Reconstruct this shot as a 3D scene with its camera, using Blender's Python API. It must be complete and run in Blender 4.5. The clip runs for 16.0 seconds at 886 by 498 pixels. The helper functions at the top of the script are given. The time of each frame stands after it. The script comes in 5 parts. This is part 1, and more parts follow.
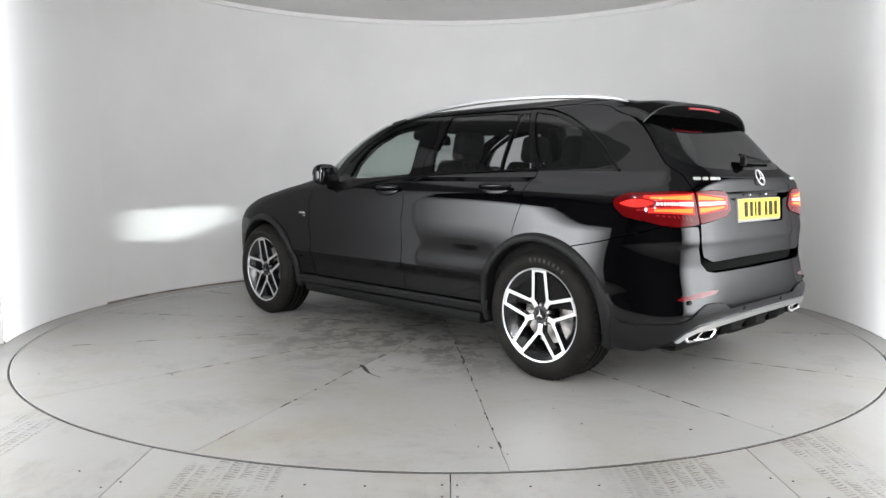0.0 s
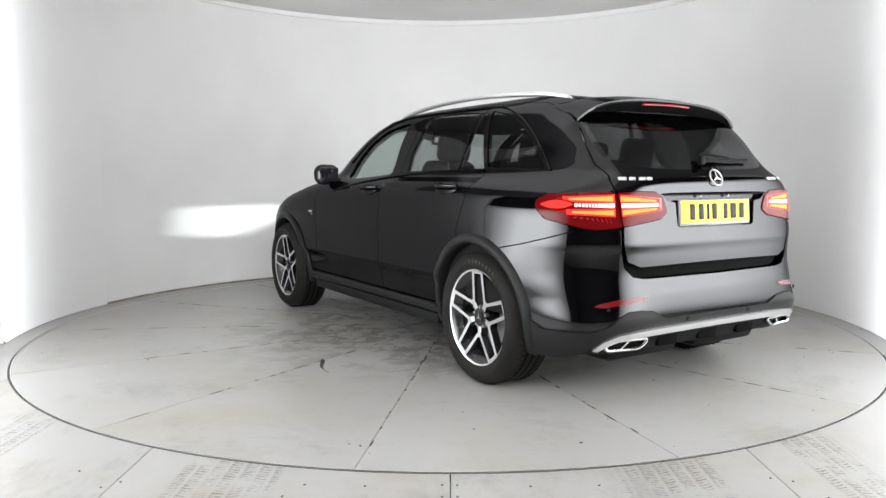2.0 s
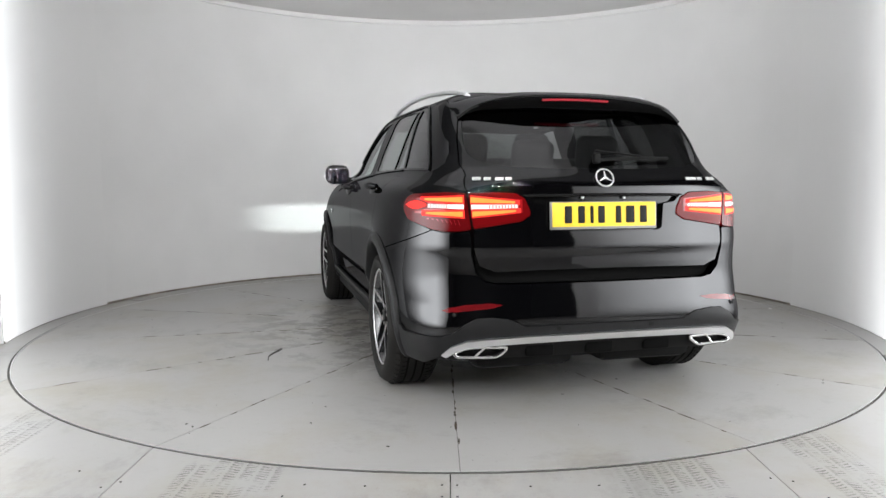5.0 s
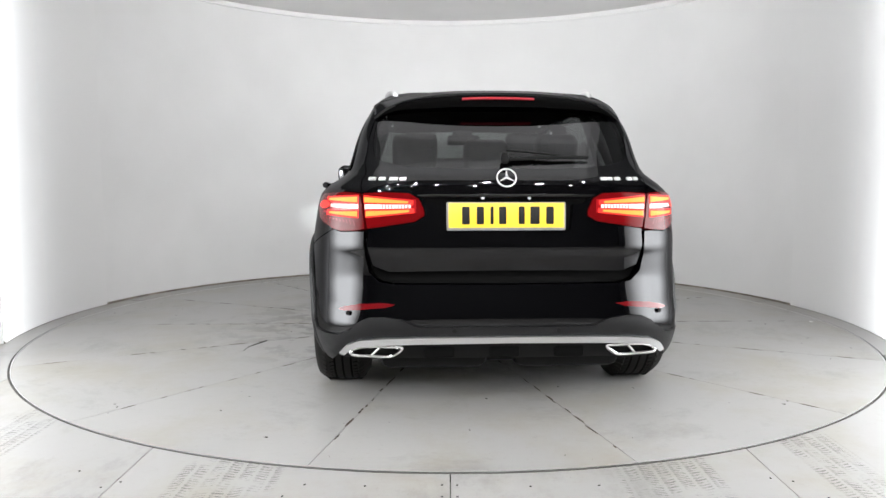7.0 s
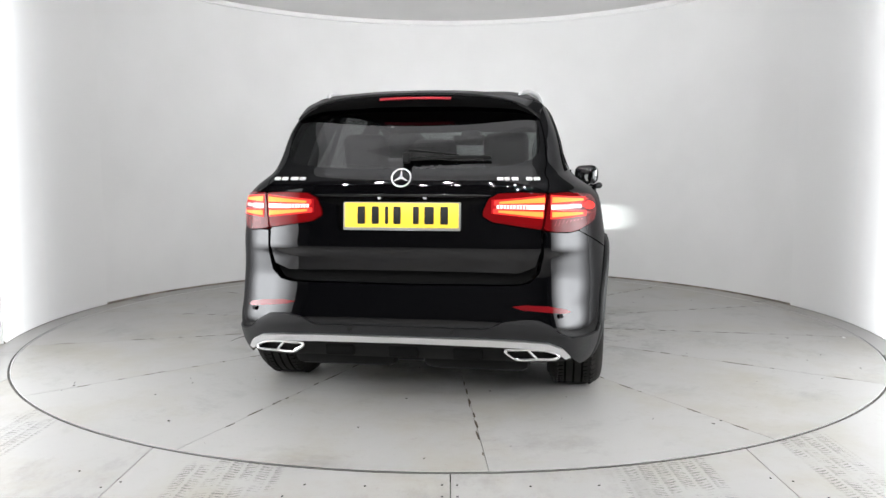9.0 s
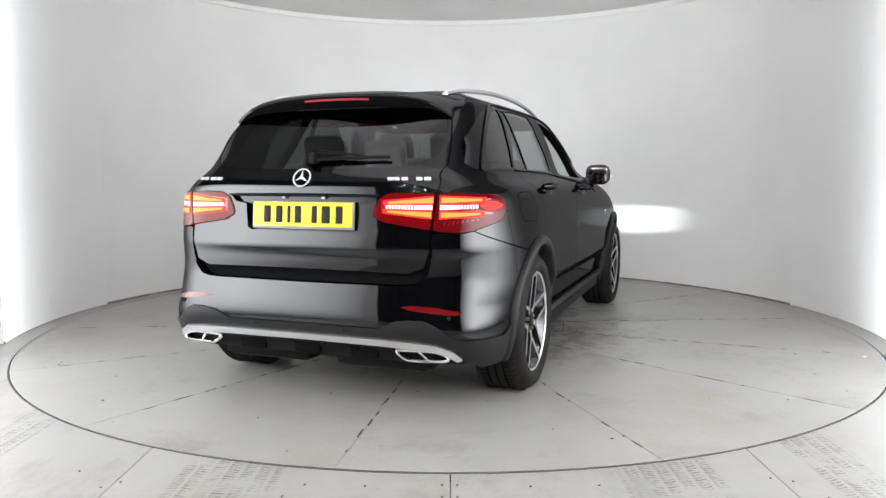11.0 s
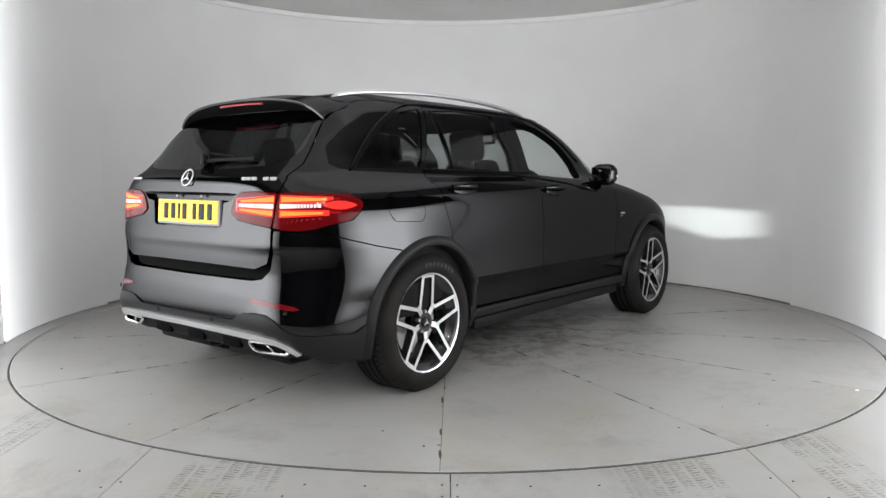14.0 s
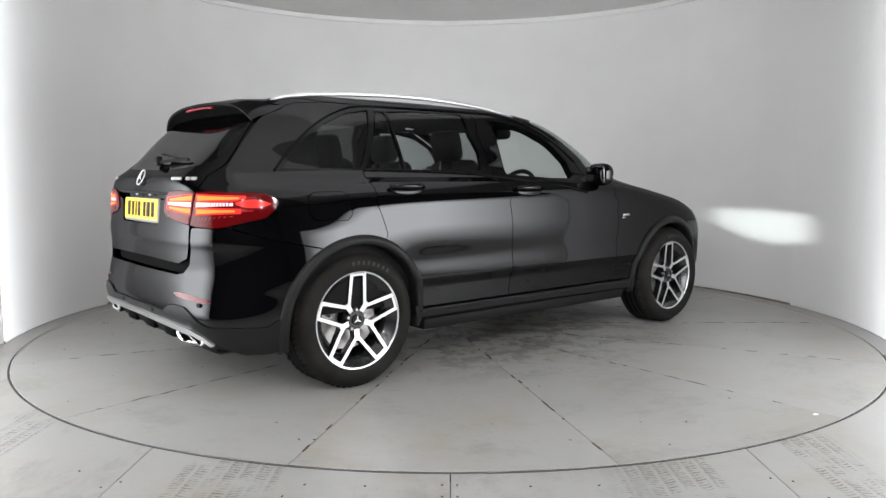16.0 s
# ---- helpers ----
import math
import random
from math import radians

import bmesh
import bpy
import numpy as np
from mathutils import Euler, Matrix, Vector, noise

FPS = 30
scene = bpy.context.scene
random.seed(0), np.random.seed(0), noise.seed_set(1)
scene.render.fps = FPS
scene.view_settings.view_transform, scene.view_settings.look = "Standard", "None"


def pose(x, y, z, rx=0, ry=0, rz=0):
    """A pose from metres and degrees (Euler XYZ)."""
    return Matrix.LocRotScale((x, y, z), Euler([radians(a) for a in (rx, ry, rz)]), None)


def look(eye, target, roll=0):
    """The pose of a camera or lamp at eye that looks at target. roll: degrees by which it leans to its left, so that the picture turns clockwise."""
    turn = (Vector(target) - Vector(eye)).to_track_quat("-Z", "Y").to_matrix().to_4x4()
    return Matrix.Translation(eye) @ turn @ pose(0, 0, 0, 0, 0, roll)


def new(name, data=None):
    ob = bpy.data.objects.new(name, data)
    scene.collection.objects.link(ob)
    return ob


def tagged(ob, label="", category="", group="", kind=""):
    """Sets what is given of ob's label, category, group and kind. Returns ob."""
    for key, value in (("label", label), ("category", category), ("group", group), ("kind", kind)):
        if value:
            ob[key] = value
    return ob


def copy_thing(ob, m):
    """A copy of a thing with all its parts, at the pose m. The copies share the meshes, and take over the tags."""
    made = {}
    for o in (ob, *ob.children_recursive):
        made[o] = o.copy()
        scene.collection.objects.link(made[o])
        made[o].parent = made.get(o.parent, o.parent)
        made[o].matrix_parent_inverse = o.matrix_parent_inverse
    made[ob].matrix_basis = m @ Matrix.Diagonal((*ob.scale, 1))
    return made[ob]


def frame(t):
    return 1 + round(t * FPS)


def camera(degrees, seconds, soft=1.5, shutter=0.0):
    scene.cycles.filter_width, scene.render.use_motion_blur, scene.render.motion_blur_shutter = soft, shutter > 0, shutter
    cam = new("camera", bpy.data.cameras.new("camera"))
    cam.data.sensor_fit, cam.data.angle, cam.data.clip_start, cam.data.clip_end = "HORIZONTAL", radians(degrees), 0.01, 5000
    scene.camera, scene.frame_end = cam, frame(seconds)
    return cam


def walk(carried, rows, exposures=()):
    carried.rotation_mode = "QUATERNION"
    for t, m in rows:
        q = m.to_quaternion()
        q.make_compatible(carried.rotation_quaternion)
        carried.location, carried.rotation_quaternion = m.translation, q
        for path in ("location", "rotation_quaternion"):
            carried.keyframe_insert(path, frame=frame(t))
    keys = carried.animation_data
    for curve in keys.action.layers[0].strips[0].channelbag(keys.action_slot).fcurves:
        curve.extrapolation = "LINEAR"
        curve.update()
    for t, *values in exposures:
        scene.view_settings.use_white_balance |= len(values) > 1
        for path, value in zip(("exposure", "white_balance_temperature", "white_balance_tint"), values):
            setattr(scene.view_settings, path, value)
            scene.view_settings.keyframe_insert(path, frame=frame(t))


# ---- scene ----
import collections

# ---- camera: it stands still ----
cam = camera(61.38, 16.0, soft=1.5)
EYE = (0.0, -5.636, 1.117)
STAND = pose(*EYE, 90 - 5.562, 0, 0.369)
walk(cam, [(0.0, STAND), (16.0, STAND)],
     [(0.0, -0.48), (1.0, -0.34), (2.0, -0.22), (3.0, -0.33), (3.5, -0.43), (4.0, -0.53), (6.5, -0.41), (7.0, -0.18), (7.5, -0.06), (8.0, -0.03), (9.0, -0.18),
      (11.5, -0.36), (12.5, -0.82), (13.0, -0.84), (14.0, -0.76), (16.0, -0.68)])

# ---- light: bright side panels, a pale ceiling, a dark room behind the camera ----
world = bpy.data.worlds.new("world")
scene.world = world
world.use_nodes = True
world.node_tree.nodes["Background"].inputs[0].default_value = (0.02, 0.02, 0.022, 1)
world.node_tree.nodes["Background"].inputs[1].default_value = 1.0


def area_lamp(name, place, target, sx, sy, watts, colour=(1, 1, 1)):
    data = bpy.data.lights.new(name, "AREA")
    data.shape, data.size, data.size_y, data.energy, data.color = "RECTANGLE", sx, sy, watts, colour
    ob = new(name, data)
    ob.matrix_world = look(place, target)
    return ob


# added weak fill from overhead; stands for no real fitting
area_lamp("ceiling_light", (0, -.30, 2.86), (0, -.30, 0), 2.2, 3.2, 20, (.98, .978, 1.0))

TURN_START, TURN_RATE = 44.408, -5.8865      # degrees, degrees a second


def motions():
    rows = [(t, pose(0, 0, 0, 0, 0, TURN_START + TURN_RATE * t)) for t in range(0, 17)]
    for thing in MOVING:
        walk(thing, [(t, m @ REST[thing.name]) for t, m in rows])


MOVING, REST = [], {}


# ---- body surface: stacked plan contours ----
N_REAR, N_FRONT = 5.0, 5.0


def spline(points):
    """A monotone cubic through (x, y) pairs."""
    xs, ys = np.array(points, float).T
    h = np.diff(xs)
    d = np.diff(ys) / h
    m = np.empty(len(xs))
    m[0], m[-1] = d[0], d[-1]
    for i in range(1, len(xs) - 1):
        m[i] = 0 if d[i - 1] * d[i] <= 0 else 2 * d[i - 1] * d[i] / (d[i - 1] + d[i])

    def at(x):
        x = min(max(x, xs[0]), xs[-1])
        i = min(max(int(np.searchsorted(xs, x)) - 1, 0), len(h) - 1)
        t = (x - xs[i]) / h[i]
        return float((2 * t**3 - 3 * t**2 + 1) * ys[i] + (t**3 - 2 * t**2 + t) * h[i] * m[i]
                     + (3 * t**2 - 2 * t**3) * ys[i + 1] + (t**3 - t**2) * h[i] * m[i + 1])
    return at


half_width = spline([(.20, .850), (.26, .885), (.36, .905), (.50, .911), (.60, .915), (.70, .919), (.84, .924), (.95, .920),
                     (1.02, .907), (1.06, .876), (1.10, .812), (1.13, .768), (1.16, .749), (1.30, .696), (1.40, .657),
                     (1.48, .616), (1.52, .572), (1.55, .506), (1.57, .420), (1.585, .28), (1.592, .003)])
rear_end = spline([(.20, 2.06), (.26, 2.14), (.30, 2.18), (.36, 2.212), (.42, 2.240), (.46, 2.246), (.54, 2.239), (.60, 2.230), (.64, 2.223), (.67, 2.221),
                   (.72, 2.2225), (.76, 2.224), (.80, 2.228), (.83, 2.2265), (.90, 2.217), (1.0, 2.210), (1.07, 2.207), (1.11, 2.196), (1.14, 2.155),
                   (1.16, 2.125), (1.30, 1.972), (1.42, 1.842), (1.47, 1.786), (1.51, 1.725), (1.54, 1.640), (1.565, 1.47),
                   (1.585, 1.10), (1.592, .853)])
front_end = spline([(.20, 2.08), (.30, 2.20), (.45, 2.28), (.70, 2.27), (.81, 2.19), (.92, 1.95), (1.01, 1.52), (1.07, 1.22),
                    (1.13, 1.08), (1.21, .98), (1.30, .86), (1.42, .65), (1.50, .44), (1.55, .18), (1.57, -.12), (1.585, -.55),
                    (1.592, -.847)])
squareness = spline([(.20, 8.5), (.38, 8.0), (.55, 6.6), (.75, 6.2), (1.05, 6.2), (1.22, 8.0), (1.40, 12.0), (1.60, 12.0)])
DIAG_R, DIAG_F = 2 ** (-1 / N_REAR), 2 ** (-1 / N_FRONT)


def centre_y(z):
    """Where the front and rear halves of a contour meet."""
    return -0.85 * min(max((z - 1.0) / 0.592, 0), 1)


def haunch(y, z):
    """How far the flanks swell over the wheels, as a share of the width."""
    low = math.exp(-((z - .60) / .30) ** 2)
    inner = min(max((1.35 - abs(y)) / .45, 0), 1)
    inner = inner * inner * (3 - 2 * inner)
    tuck = (.028 + (.53 - z) * .10 if z < .50 else .028 * max(0, (.545 - z) / .045)) if z < .545 else 0
    tuck += .005 * math.exp(-((z - .655) / .07) ** 2)
    return -inner * tuck + low * (.050 * math.exp(-((y + 1.62) / .42) ** 2) + .022 * math.exp(-((y - 1.60) / .40) ** 2))


def surface(a, z, out=0.0):
    """The body's right-hand skin. a runs from the tail's middle (-2 DIAG_R) along the side to the nose (2 DIAG_F)."""
    w, mid = half_width(z), centre_y(z)
    n, k, reach = (squareness(z), DIAG_R, rear_end(z) + mid) if a < 0 else (N_FRONT, DIAG_F, front_end(z) - mid)
    q = 2 ** (-1 / n)
    b, k = abs(a) * q / k, q
    if b <= k:
        x, y = w * (1 - b**n) ** (1 / n), b * reach
    else:
        x = (2 * k - b) * w
        y = reach * max(1 - abs(2 * k - b) ** n, 0) ** (1 / n)
    y = mid + (y if a >= 0 else -y)
    p = np.array([x * (1 + haunch(y, z)), y, z])
    if out:
        p = p + out * normal_at(a, z)
    return p


def normal_at(a, z):
    e = 4e-3
    du = surface(a + e, z) - surface(a - e, z)
    dv = surface(a, z + e) - surface(a, z - e)
    n = np.cross(du, dv)
    n /= np.linalg.norm(n) + 1e-12
    return n


def at_y(y, z):
    """The a of the skin's point at length y and height z on the side."""
    mid = centre_y(z)
    if y < mid:
        return (y - mid) / (rear_end(z) + mid) * DIAG_R * 2 ** (1 / squareness(z))
    return (y - mid) / (front_end(z) - mid)


def at_x(x, z):
    """The a of the skin's point at offset x and height z on the tail."""
    a = -(2 * DIAG_R - x / half_width(z))
    for _ in range(6):
        a += .9 * (x - surface(a, z)[0]) / half_width(z)
    return a

# ---- materials ----
def material(name, colour, rough=0.5, metal=0.0, coat=0.0, vary=0.0, scale=8.0, bump=0.0, bump_scale=120.0, rough_vary=0.0):
    """A principled surface with variation at two scales."""
    m = bpy.data.materials.new(name)
    m.use_nodes = True
    nodes, links = m.node_tree.nodes, m.node_tree.links
    b = nodes["Principled BSDF"]
    b.inputs["Base Color"].default_value = (*colour, 1)
    b.inputs["Roughness"].default_value, b.inputs["Metallic"].default_value = rough, metal
    b.inputs["Coat Weight"].default_value, b.inputs["Coat Roughness"].default_value = coat, 0.02
    if vary or rough_vary or bump:
        where = nodes.new("ShaderNodeTexCoord")
        big, fine = nodes.new("ShaderNodeTexNoise"), nodes.new("ShaderNodeTexNoise")
        big.inputs["Scale"].default_value, big.inputs["Detail"].default_value = scale, 6
        fine.inputs["Scale"].default_value, fine.inputs["Detail"].default_value = bump_scale, 3
        for n in (big, fine):
            links.new(where.outputs["Object"], n.inputs["Vector"])
        if vary:
            ramp = nodes.new("ShaderNodeValToRGB")
            ramp.color_ramp.elements[0].position, ramp.color_ramp.elements[1].position = 0.3, 0.7
            ramp.color_ramp.elements[0].color = (*[c * (1 - vary) for c in colour], 1)
            ramp.color_ramp.elements[1].color = (*[min(c * (1 + vary), 1) for c in colour], 1)
            links.new(big.outputs["Fac"], ramp.inputs["Fac"])
            links.new(ramp.outputs["Color"], b.inputs["Base Color"])
        if rough_vary:
            span = nodes.new("ShaderNodeMapRange")
            span.inputs["To Min"].default_value, span.inputs["To Max"].default_value = rough - rough_vary, rough + rough_vary
            links.new(big.outputs["Fac"], span.inputs["Value"])
            links.new(span.outputs["Result"], b.inputs["Roughness"])
        if bump:
            relief = nodes.new("ShaderNodeBump")
            relief.inputs["Strength"].default_value, relief.inputs["Distance"].default_value = bump, 0.002
            links.new(fine.outputs["Fac"], relief.inputs["Height"])
            links.new(relief.outputs["Normal"], b.inputs["Normal"])
    return m


def glowing(name, colour, strength, base=None, rough=0.1):
    m = material(name, base or colour, rough)
    b = m.node_tree.nodes["Principled BSDF"]
    b.inputs["Emission Color"].default_value, b.inputs["Emission Strength"].default_value = (*colour, 1), strength
    return m


def pane(name, tint):
    """Thin tinted glass: what passes is tinted, and Fresnel drives the gloss."""
    m = bpy.data.materials.new(name)
    m.use_nodes = True
    nodes, links = m.node_tree.nodes, m.node_tree.links
    nodes.remove(nodes["Principled BSDF"])
    clear, gloss, mix = nodes.new("ShaderNodeBsdfTransparent"), nodes.new("ShaderNodeBsdfGlossy"), nodes.new("ShaderNodeMixShader")
    facing, power, scale_ = nodes.new("ShaderNodeLayerWeight"), nodes.new("ShaderNodeMath"), nodes.new("ShaderNodeMath")
    facing.inputs["Blend"].default_value = 0.5
    power.operation, power.inputs[1].default_value = "POWER", 5.0
    scale_.operation, scale_.inputs[1].default_value, scale_.inputs[2].default_value = "MULTIPLY_ADD", 0.60, 0.045
    links.new(facing.outputs["Facing"], power.inputs[0])
    links.new(power.outputs[0], scale_.inputs[0])
    clear.inputs["Color"].default_value = (*tint, 1)
    gloss.inputs["Roughness"].default_value, gloss.inputs["Color"].default_value = 0.01, (.98, .98, 1, 1)
    links.new(scale_.outputs[0], mix.inputs["Fac"])
    links.new(clear.outputs["BSDF"], mix.inputs[1])
    links.new(gloss.outputs["BSDF"], mix.inputs[2])
    links.new(mix.outputs["Shader"], nodes["Material Output"].inputs["Surface"])
    return m


def lacquer(name, colour, face, edge, power_, rough):
    """Deep black lacquer: a dark body colour under a clear gloss that strengthens towards the edges."""
    m = bpy.data.materials.new(name)
    m.use_nodes = True
    nodes, links = m.node_tree.nodes, m.node_tree.links
    nodes.remove(nodes["Principled BSDF"])
    body_, gloss, mix = nodes.new("ShaderNodeBsdfDiffuse"), nodes.new("ShaderNodeBsdfGlossy"), nodes.new("ShaderNodeMixShader")
    facing, power, scale_ = nodes.new("ShaderNodeLayerWeight"), nodes.new("ShaderNodeMath"), nodes.new("ShaderNodeMath")
    where, peel, relief = nodes.new("ShaderNodeTexCoord"), nodes.new("ShaderNodeTexNoise"), nodes.new("ShaderNodeBump")
    facing.inputs["Blend"].default_value = 0.5
    power.operation, power.inputs[1].default_value = "POWER", power_
    scale_.operation, scale_.inputs[1].default_value, scale_.inputs[2].default_value = "MULTIPLY_ADD", edge, face
    peel.inputs["Scale"].default_value = 260.0
    relief.inputs["Strength"].default_value, relief.inputs["Distance"].default_value = .02, .0005
    links.new(where.outputs["Object"], peel.inputs["Vector"])
    links.new(peel.outputs["Fac"], relief.inputs["Height"])
    links.new(relief.outputs["Normal"], gloss.inputs["Normal"])
    links.new(facing.outputs["Facing"], power.inputs[0])
    links.new(power.outputs[0], scale_.inputs[0])
    body_.inputs["Color"].default_value = (*colour, 1)
    gloss.inputs["Roughness"].default_value, gloss.inputs["Color"].default_value = rough, (.98, .98, 1, 1)
    links.new(scale_.outputs[0], mix.inputs["Fac"])
    links.new(body_.outputs["BSDF"], mix.inputs[1])
    links.new(gloss.outputs["BSDF"], mix.inputs[2])
    links.new(mix.outputs["Shader"], nodes["Material Output"].inputs["Surface"])
    return m


PAINT = lacquer("black_paint", (.0012, .0012, .0015), .045, .22, 6.0, .03)
GLOSS = lacquer("gloss_black_plastic", (.004, .004, .004), .030, .50, 6.0, .08)
PLASTIC = material("grey_black_plastic", (.0085, .0085, .009), .50, vary=.12, scale=14, bump=.15, bump_scale=900, rough_vary=.06)
MATT = material("matt_black_trim", (.004, .004, .004), .75)
MATT.node_tree.nodes["Principled BSDF"].inputs["Specular IOR Level"].default_value = .15
DARK = material("dark_plastic", (.006, .006, .006), .6, bump=.1)
RUBBER = material("tyre_rubber", (.0125, .0117, .011), .68, vary=.35, scale=9, bump=.2, bump_scale=250, rough_vary=.1)
CHROME = material("chrome", (.80, .80, .80), .10, 1.0)
SATIN = material("satin_aluminium", (.78, .78, .79), .30, 1.0, bump=.03, bump_scale=400)
ALLOY = material("machined_alloy", (.82, .82, .83), .28, 1.0, bump=.04, bump_scale=500)
for soft_, level_ in ((RUBBER, .12), (PLASTIC, .22), (DARK, .12)):
    soft_.node_tree.nodes["Principled BSDF"].inputs["Specular IOR Level"].default_value = level_
DISC = material("brake_disc_steel", (.42, .40, .39), .38, 1.0, vary=.25, scale=20)
CALIPER = material("silver_caliper", (.5, .5, .5), .45, .6, vary=.2, scale=20)
BARREL = material("black_alloy", (.010, .010, .011), .25, coat=.5)
CABIN = material("dark_cabin_lining", (.010, .0095, .0095), .8, vary=.2, scale=12)
LEATHER = material("black_leather", (.016, .0155, .0155), .6, vary=.2, scale=16, bump=.2, bump_scale=300)
PRIVACY = pane("privacy_glass", (.46, .47, .475))
REAR_PRIVACY = pane("rear_privacy_glass", (.15, .155, .155))
CLEAR = pane("clear_glass", (.66, .72, .70))
SCREEN = pane("windscreen_glass", (.62, .68, .66))
RED_LENS = glowing("red_lens", (1.0, .03, .03), .028, (.075, .002, .003), .05)
INNER_LENS = glowing("red_gate_lens", (1.0, .02, .02), .045, (.09, .002, .003), .05)
DARK_RED = glowing("dark_red_lens", (1.0, .01, .01), .05, (.10, .002, .003), .06)
LED_ORANGE = glowing("lit_strip", (1.0, .15, .03), 2.4)
GLOW_FIELD = glowing("red_glow_field", (1.0, .03, .035), .24, (.14, .004, .006), .06)
LED_RED = glowing("red_glow", (1.0, .035, .02), 1.15, (.4, .02, .02))
LED_WHITE = glowing("lit_white_bar", (1.0, .47, .43), .85, (.8, .6, .58), .2)
RED_REFLECTOR = material("red_reflector", (.11, .004, .006), .10, coat=1.0)
BRAKE_RED = glowing("brake_light_lens", (1.0, .05, .07), .07, (.25, .02, .03), .1)
YELLOW = material("yellow_plate", (.86, .58, .05), .35, vary=.04, scale=30)
INK = material("black_ink", (.012, .012, .012), .5)
WHITE_INK = material("white_ink", (.75, .75, .75), .5)
MIRROR = material("mirror_silver", (.30, .30, .31), .02, 1.0)
BEAM = glowing("headlamp_beam", (1.0, 1.0, 1.0), 12000.0)
BADGE = material("bright_badge_metal", (.62, .62, .62), .38, .45)
PLATE_FRAME = material("grey_plate_frame", (.22, .22, .22), .35)
GROOVE = material("groove_black", (.0015, .0015, .0015), .9)
GROOVE.node_tree.nodes["Principled BSDF"].inputs["Specular IOR Level"].default_value = .05
LETTERING = material("worn_rubber_lettering", (.022, .021, .020), .7, vary=.4, scale=40)
for shiny_, level_ in ((RED_LENS, .20), (INNER_LENS, .16), (DARK_RED, .14), (LED_ORANGE, .05), (LED_RED, .05), (LED_WHITE, .05), (MATT, .03), (YELLOW, .22), (INK, .15), (RED_REFLECTOR, .3), (CABIN, .1), (LEATHER, .2)):
    shiny_.node_tree.nodes["Principled BSDF"].inputs["Specular IOR Level"].default_value = level_
RED_REFLECTOR.node_tree.nodes["Principled BSDF"].inputs["Coat Weight"].default_value = .2

# ---- mesh helpers ----
def link_mesh(name, verts, faces, mats, parent=None, label="", smooth=True, slots=None, normals=None):
    me = bpy.data.meshes.new(name)
    me.from_pydata([tuple(v) for v in verts], [], faces)
    for m in (mats if isinstance(mats, (list, tuple)) else [mats]):
        me.materials.append(m)
    for i, p in enumerate(me.polygons):
        p.use_smooth = smooth
        if slots:
            p.material_index = slots[i]
    if normals is not None:
        me.normals_split_custom_set_from_vertices([tuple(n) for n in normals])
    ob = new(name, me)
    if parent:
        ob.parent = parent
    return tagged(ob, label)


def part(name, bm, material_, parent=None, label="", smooth=True, angle=35):
    me = bpy.data.meshes.new(name)
    bmesh.ops.recalc_face_normals(bm, faces=bm.faces)
    bm.to_mesh(me)
    bm.free()
    for m in (material_ if isinstance(material_, (list, tuple)) else [material_]):
        me.materials.append(m)
    for p in me.polygons:
        p.use_smooth = smooth
    if smooth:
        me.set_sharp_from_angle(angle=radians(angle))
    ob = new(name, me)
    if parent:
        ob.parent = parent
    return tagged(ob, label)


def box(bm, centre, size, bevel=0.0, turn=None, segments=2):
    m = Matrix.Translation(centre) @ (turn or Matrix()) @ Matrix.Diagonal((*size, 1))
    made = bmesh.ops.create_cube(bm, size=1, matrix=m)["verts"]
    if bevel:
        edges = list({e for v in made for e in v.link_edges})
        bmesh.ops.bevel(bm, geom=edges, offset=bevel, segments=segments, affect="EDGES", profile=.5)


def tube(bm, points, radius, sides=10, closed=False, flat=1.0, up=(0, 0, 1)):
    """A tube along points. flat squeezes it along up."""
    pts = [Vector(p) for p in points]
    n, rings = len(pts), []
    for i, p in enumerate(pts):
        a, b = (pts[i - 1], pts[(i + 1) % n]) if closed else (pts[max(i - 1, 0)], pts[min(i + 1, n - 1)])
        d = (b - a).normalized()
        s = d.cross(Vector(up)).normalized()
        u = s.cross(d)
        r = radius(i / (n - 1)) if callable(radius) else radius
        rings.append([bm.verts.new(p + s * r * math.cos(2 * math.pi * k / sides) + u * flat * r * math.sin(2 * math.pi * k / sides)) for k in range(sides)])
    for i in range(n if closed else n - 1):
        for k in range(sides):
            q, w = rings[i], rings[(i + 1) % n]
            bm.faces.new((q[k], q[(k + 1) % sides], w[(k + 1) % sides], w[k]))
    if not closed:
        bm.faces.new(rings[0])
        bm.faces.new(rings[-1][::-1])


def smooth_line(points, steps=6, closed=False):
    """Catmull-Rom through points."""
    pts = [Vector(p) for p in points]
    n, out = len(pts), []
    for i in range(n if closed else n - 1):
        at = (lambda k: pts[k % n]) if closed else (lambda k: pts[min(max(k, 0), n - 1)])
        p0, p1, p2, p3 = at(i - 1), at(i), at(i + 1), at(i + 2)
        for s in range(steps):
            t = s / steps
            out.append(.5 * ((2 * p1) + (p2 - p0) * t + (2 * p0 - 5 * p1 + 4 * p2 - p3) * t**2 + (3 * p1 - p0 - 3 * p2 + p3) * t**3))
    return out if closed else out + [pts[-1]]


def revolve(bm, profile, axis="X", steps=64, closed=True):
    """Turn (radius, along) pairs about an axis."""
    rings = []
    for k in range(steps):
        c, s = math.cos(2 * math.pi * k / steps), math.sin(2 * math.pi * k / steps)
        rings.append([bm.verts.new((h, r * c, r * s)) for r, h in profile])
    m = len(profile)
    for k in range(steps):
        a, b = rings[k], rings[(k + 1) % steps]
        for j in range(m if closed else m - 1):
            bm.faces.new((a[j], a[(j + 1) % m], b[(j + 1) % m], b[j]))


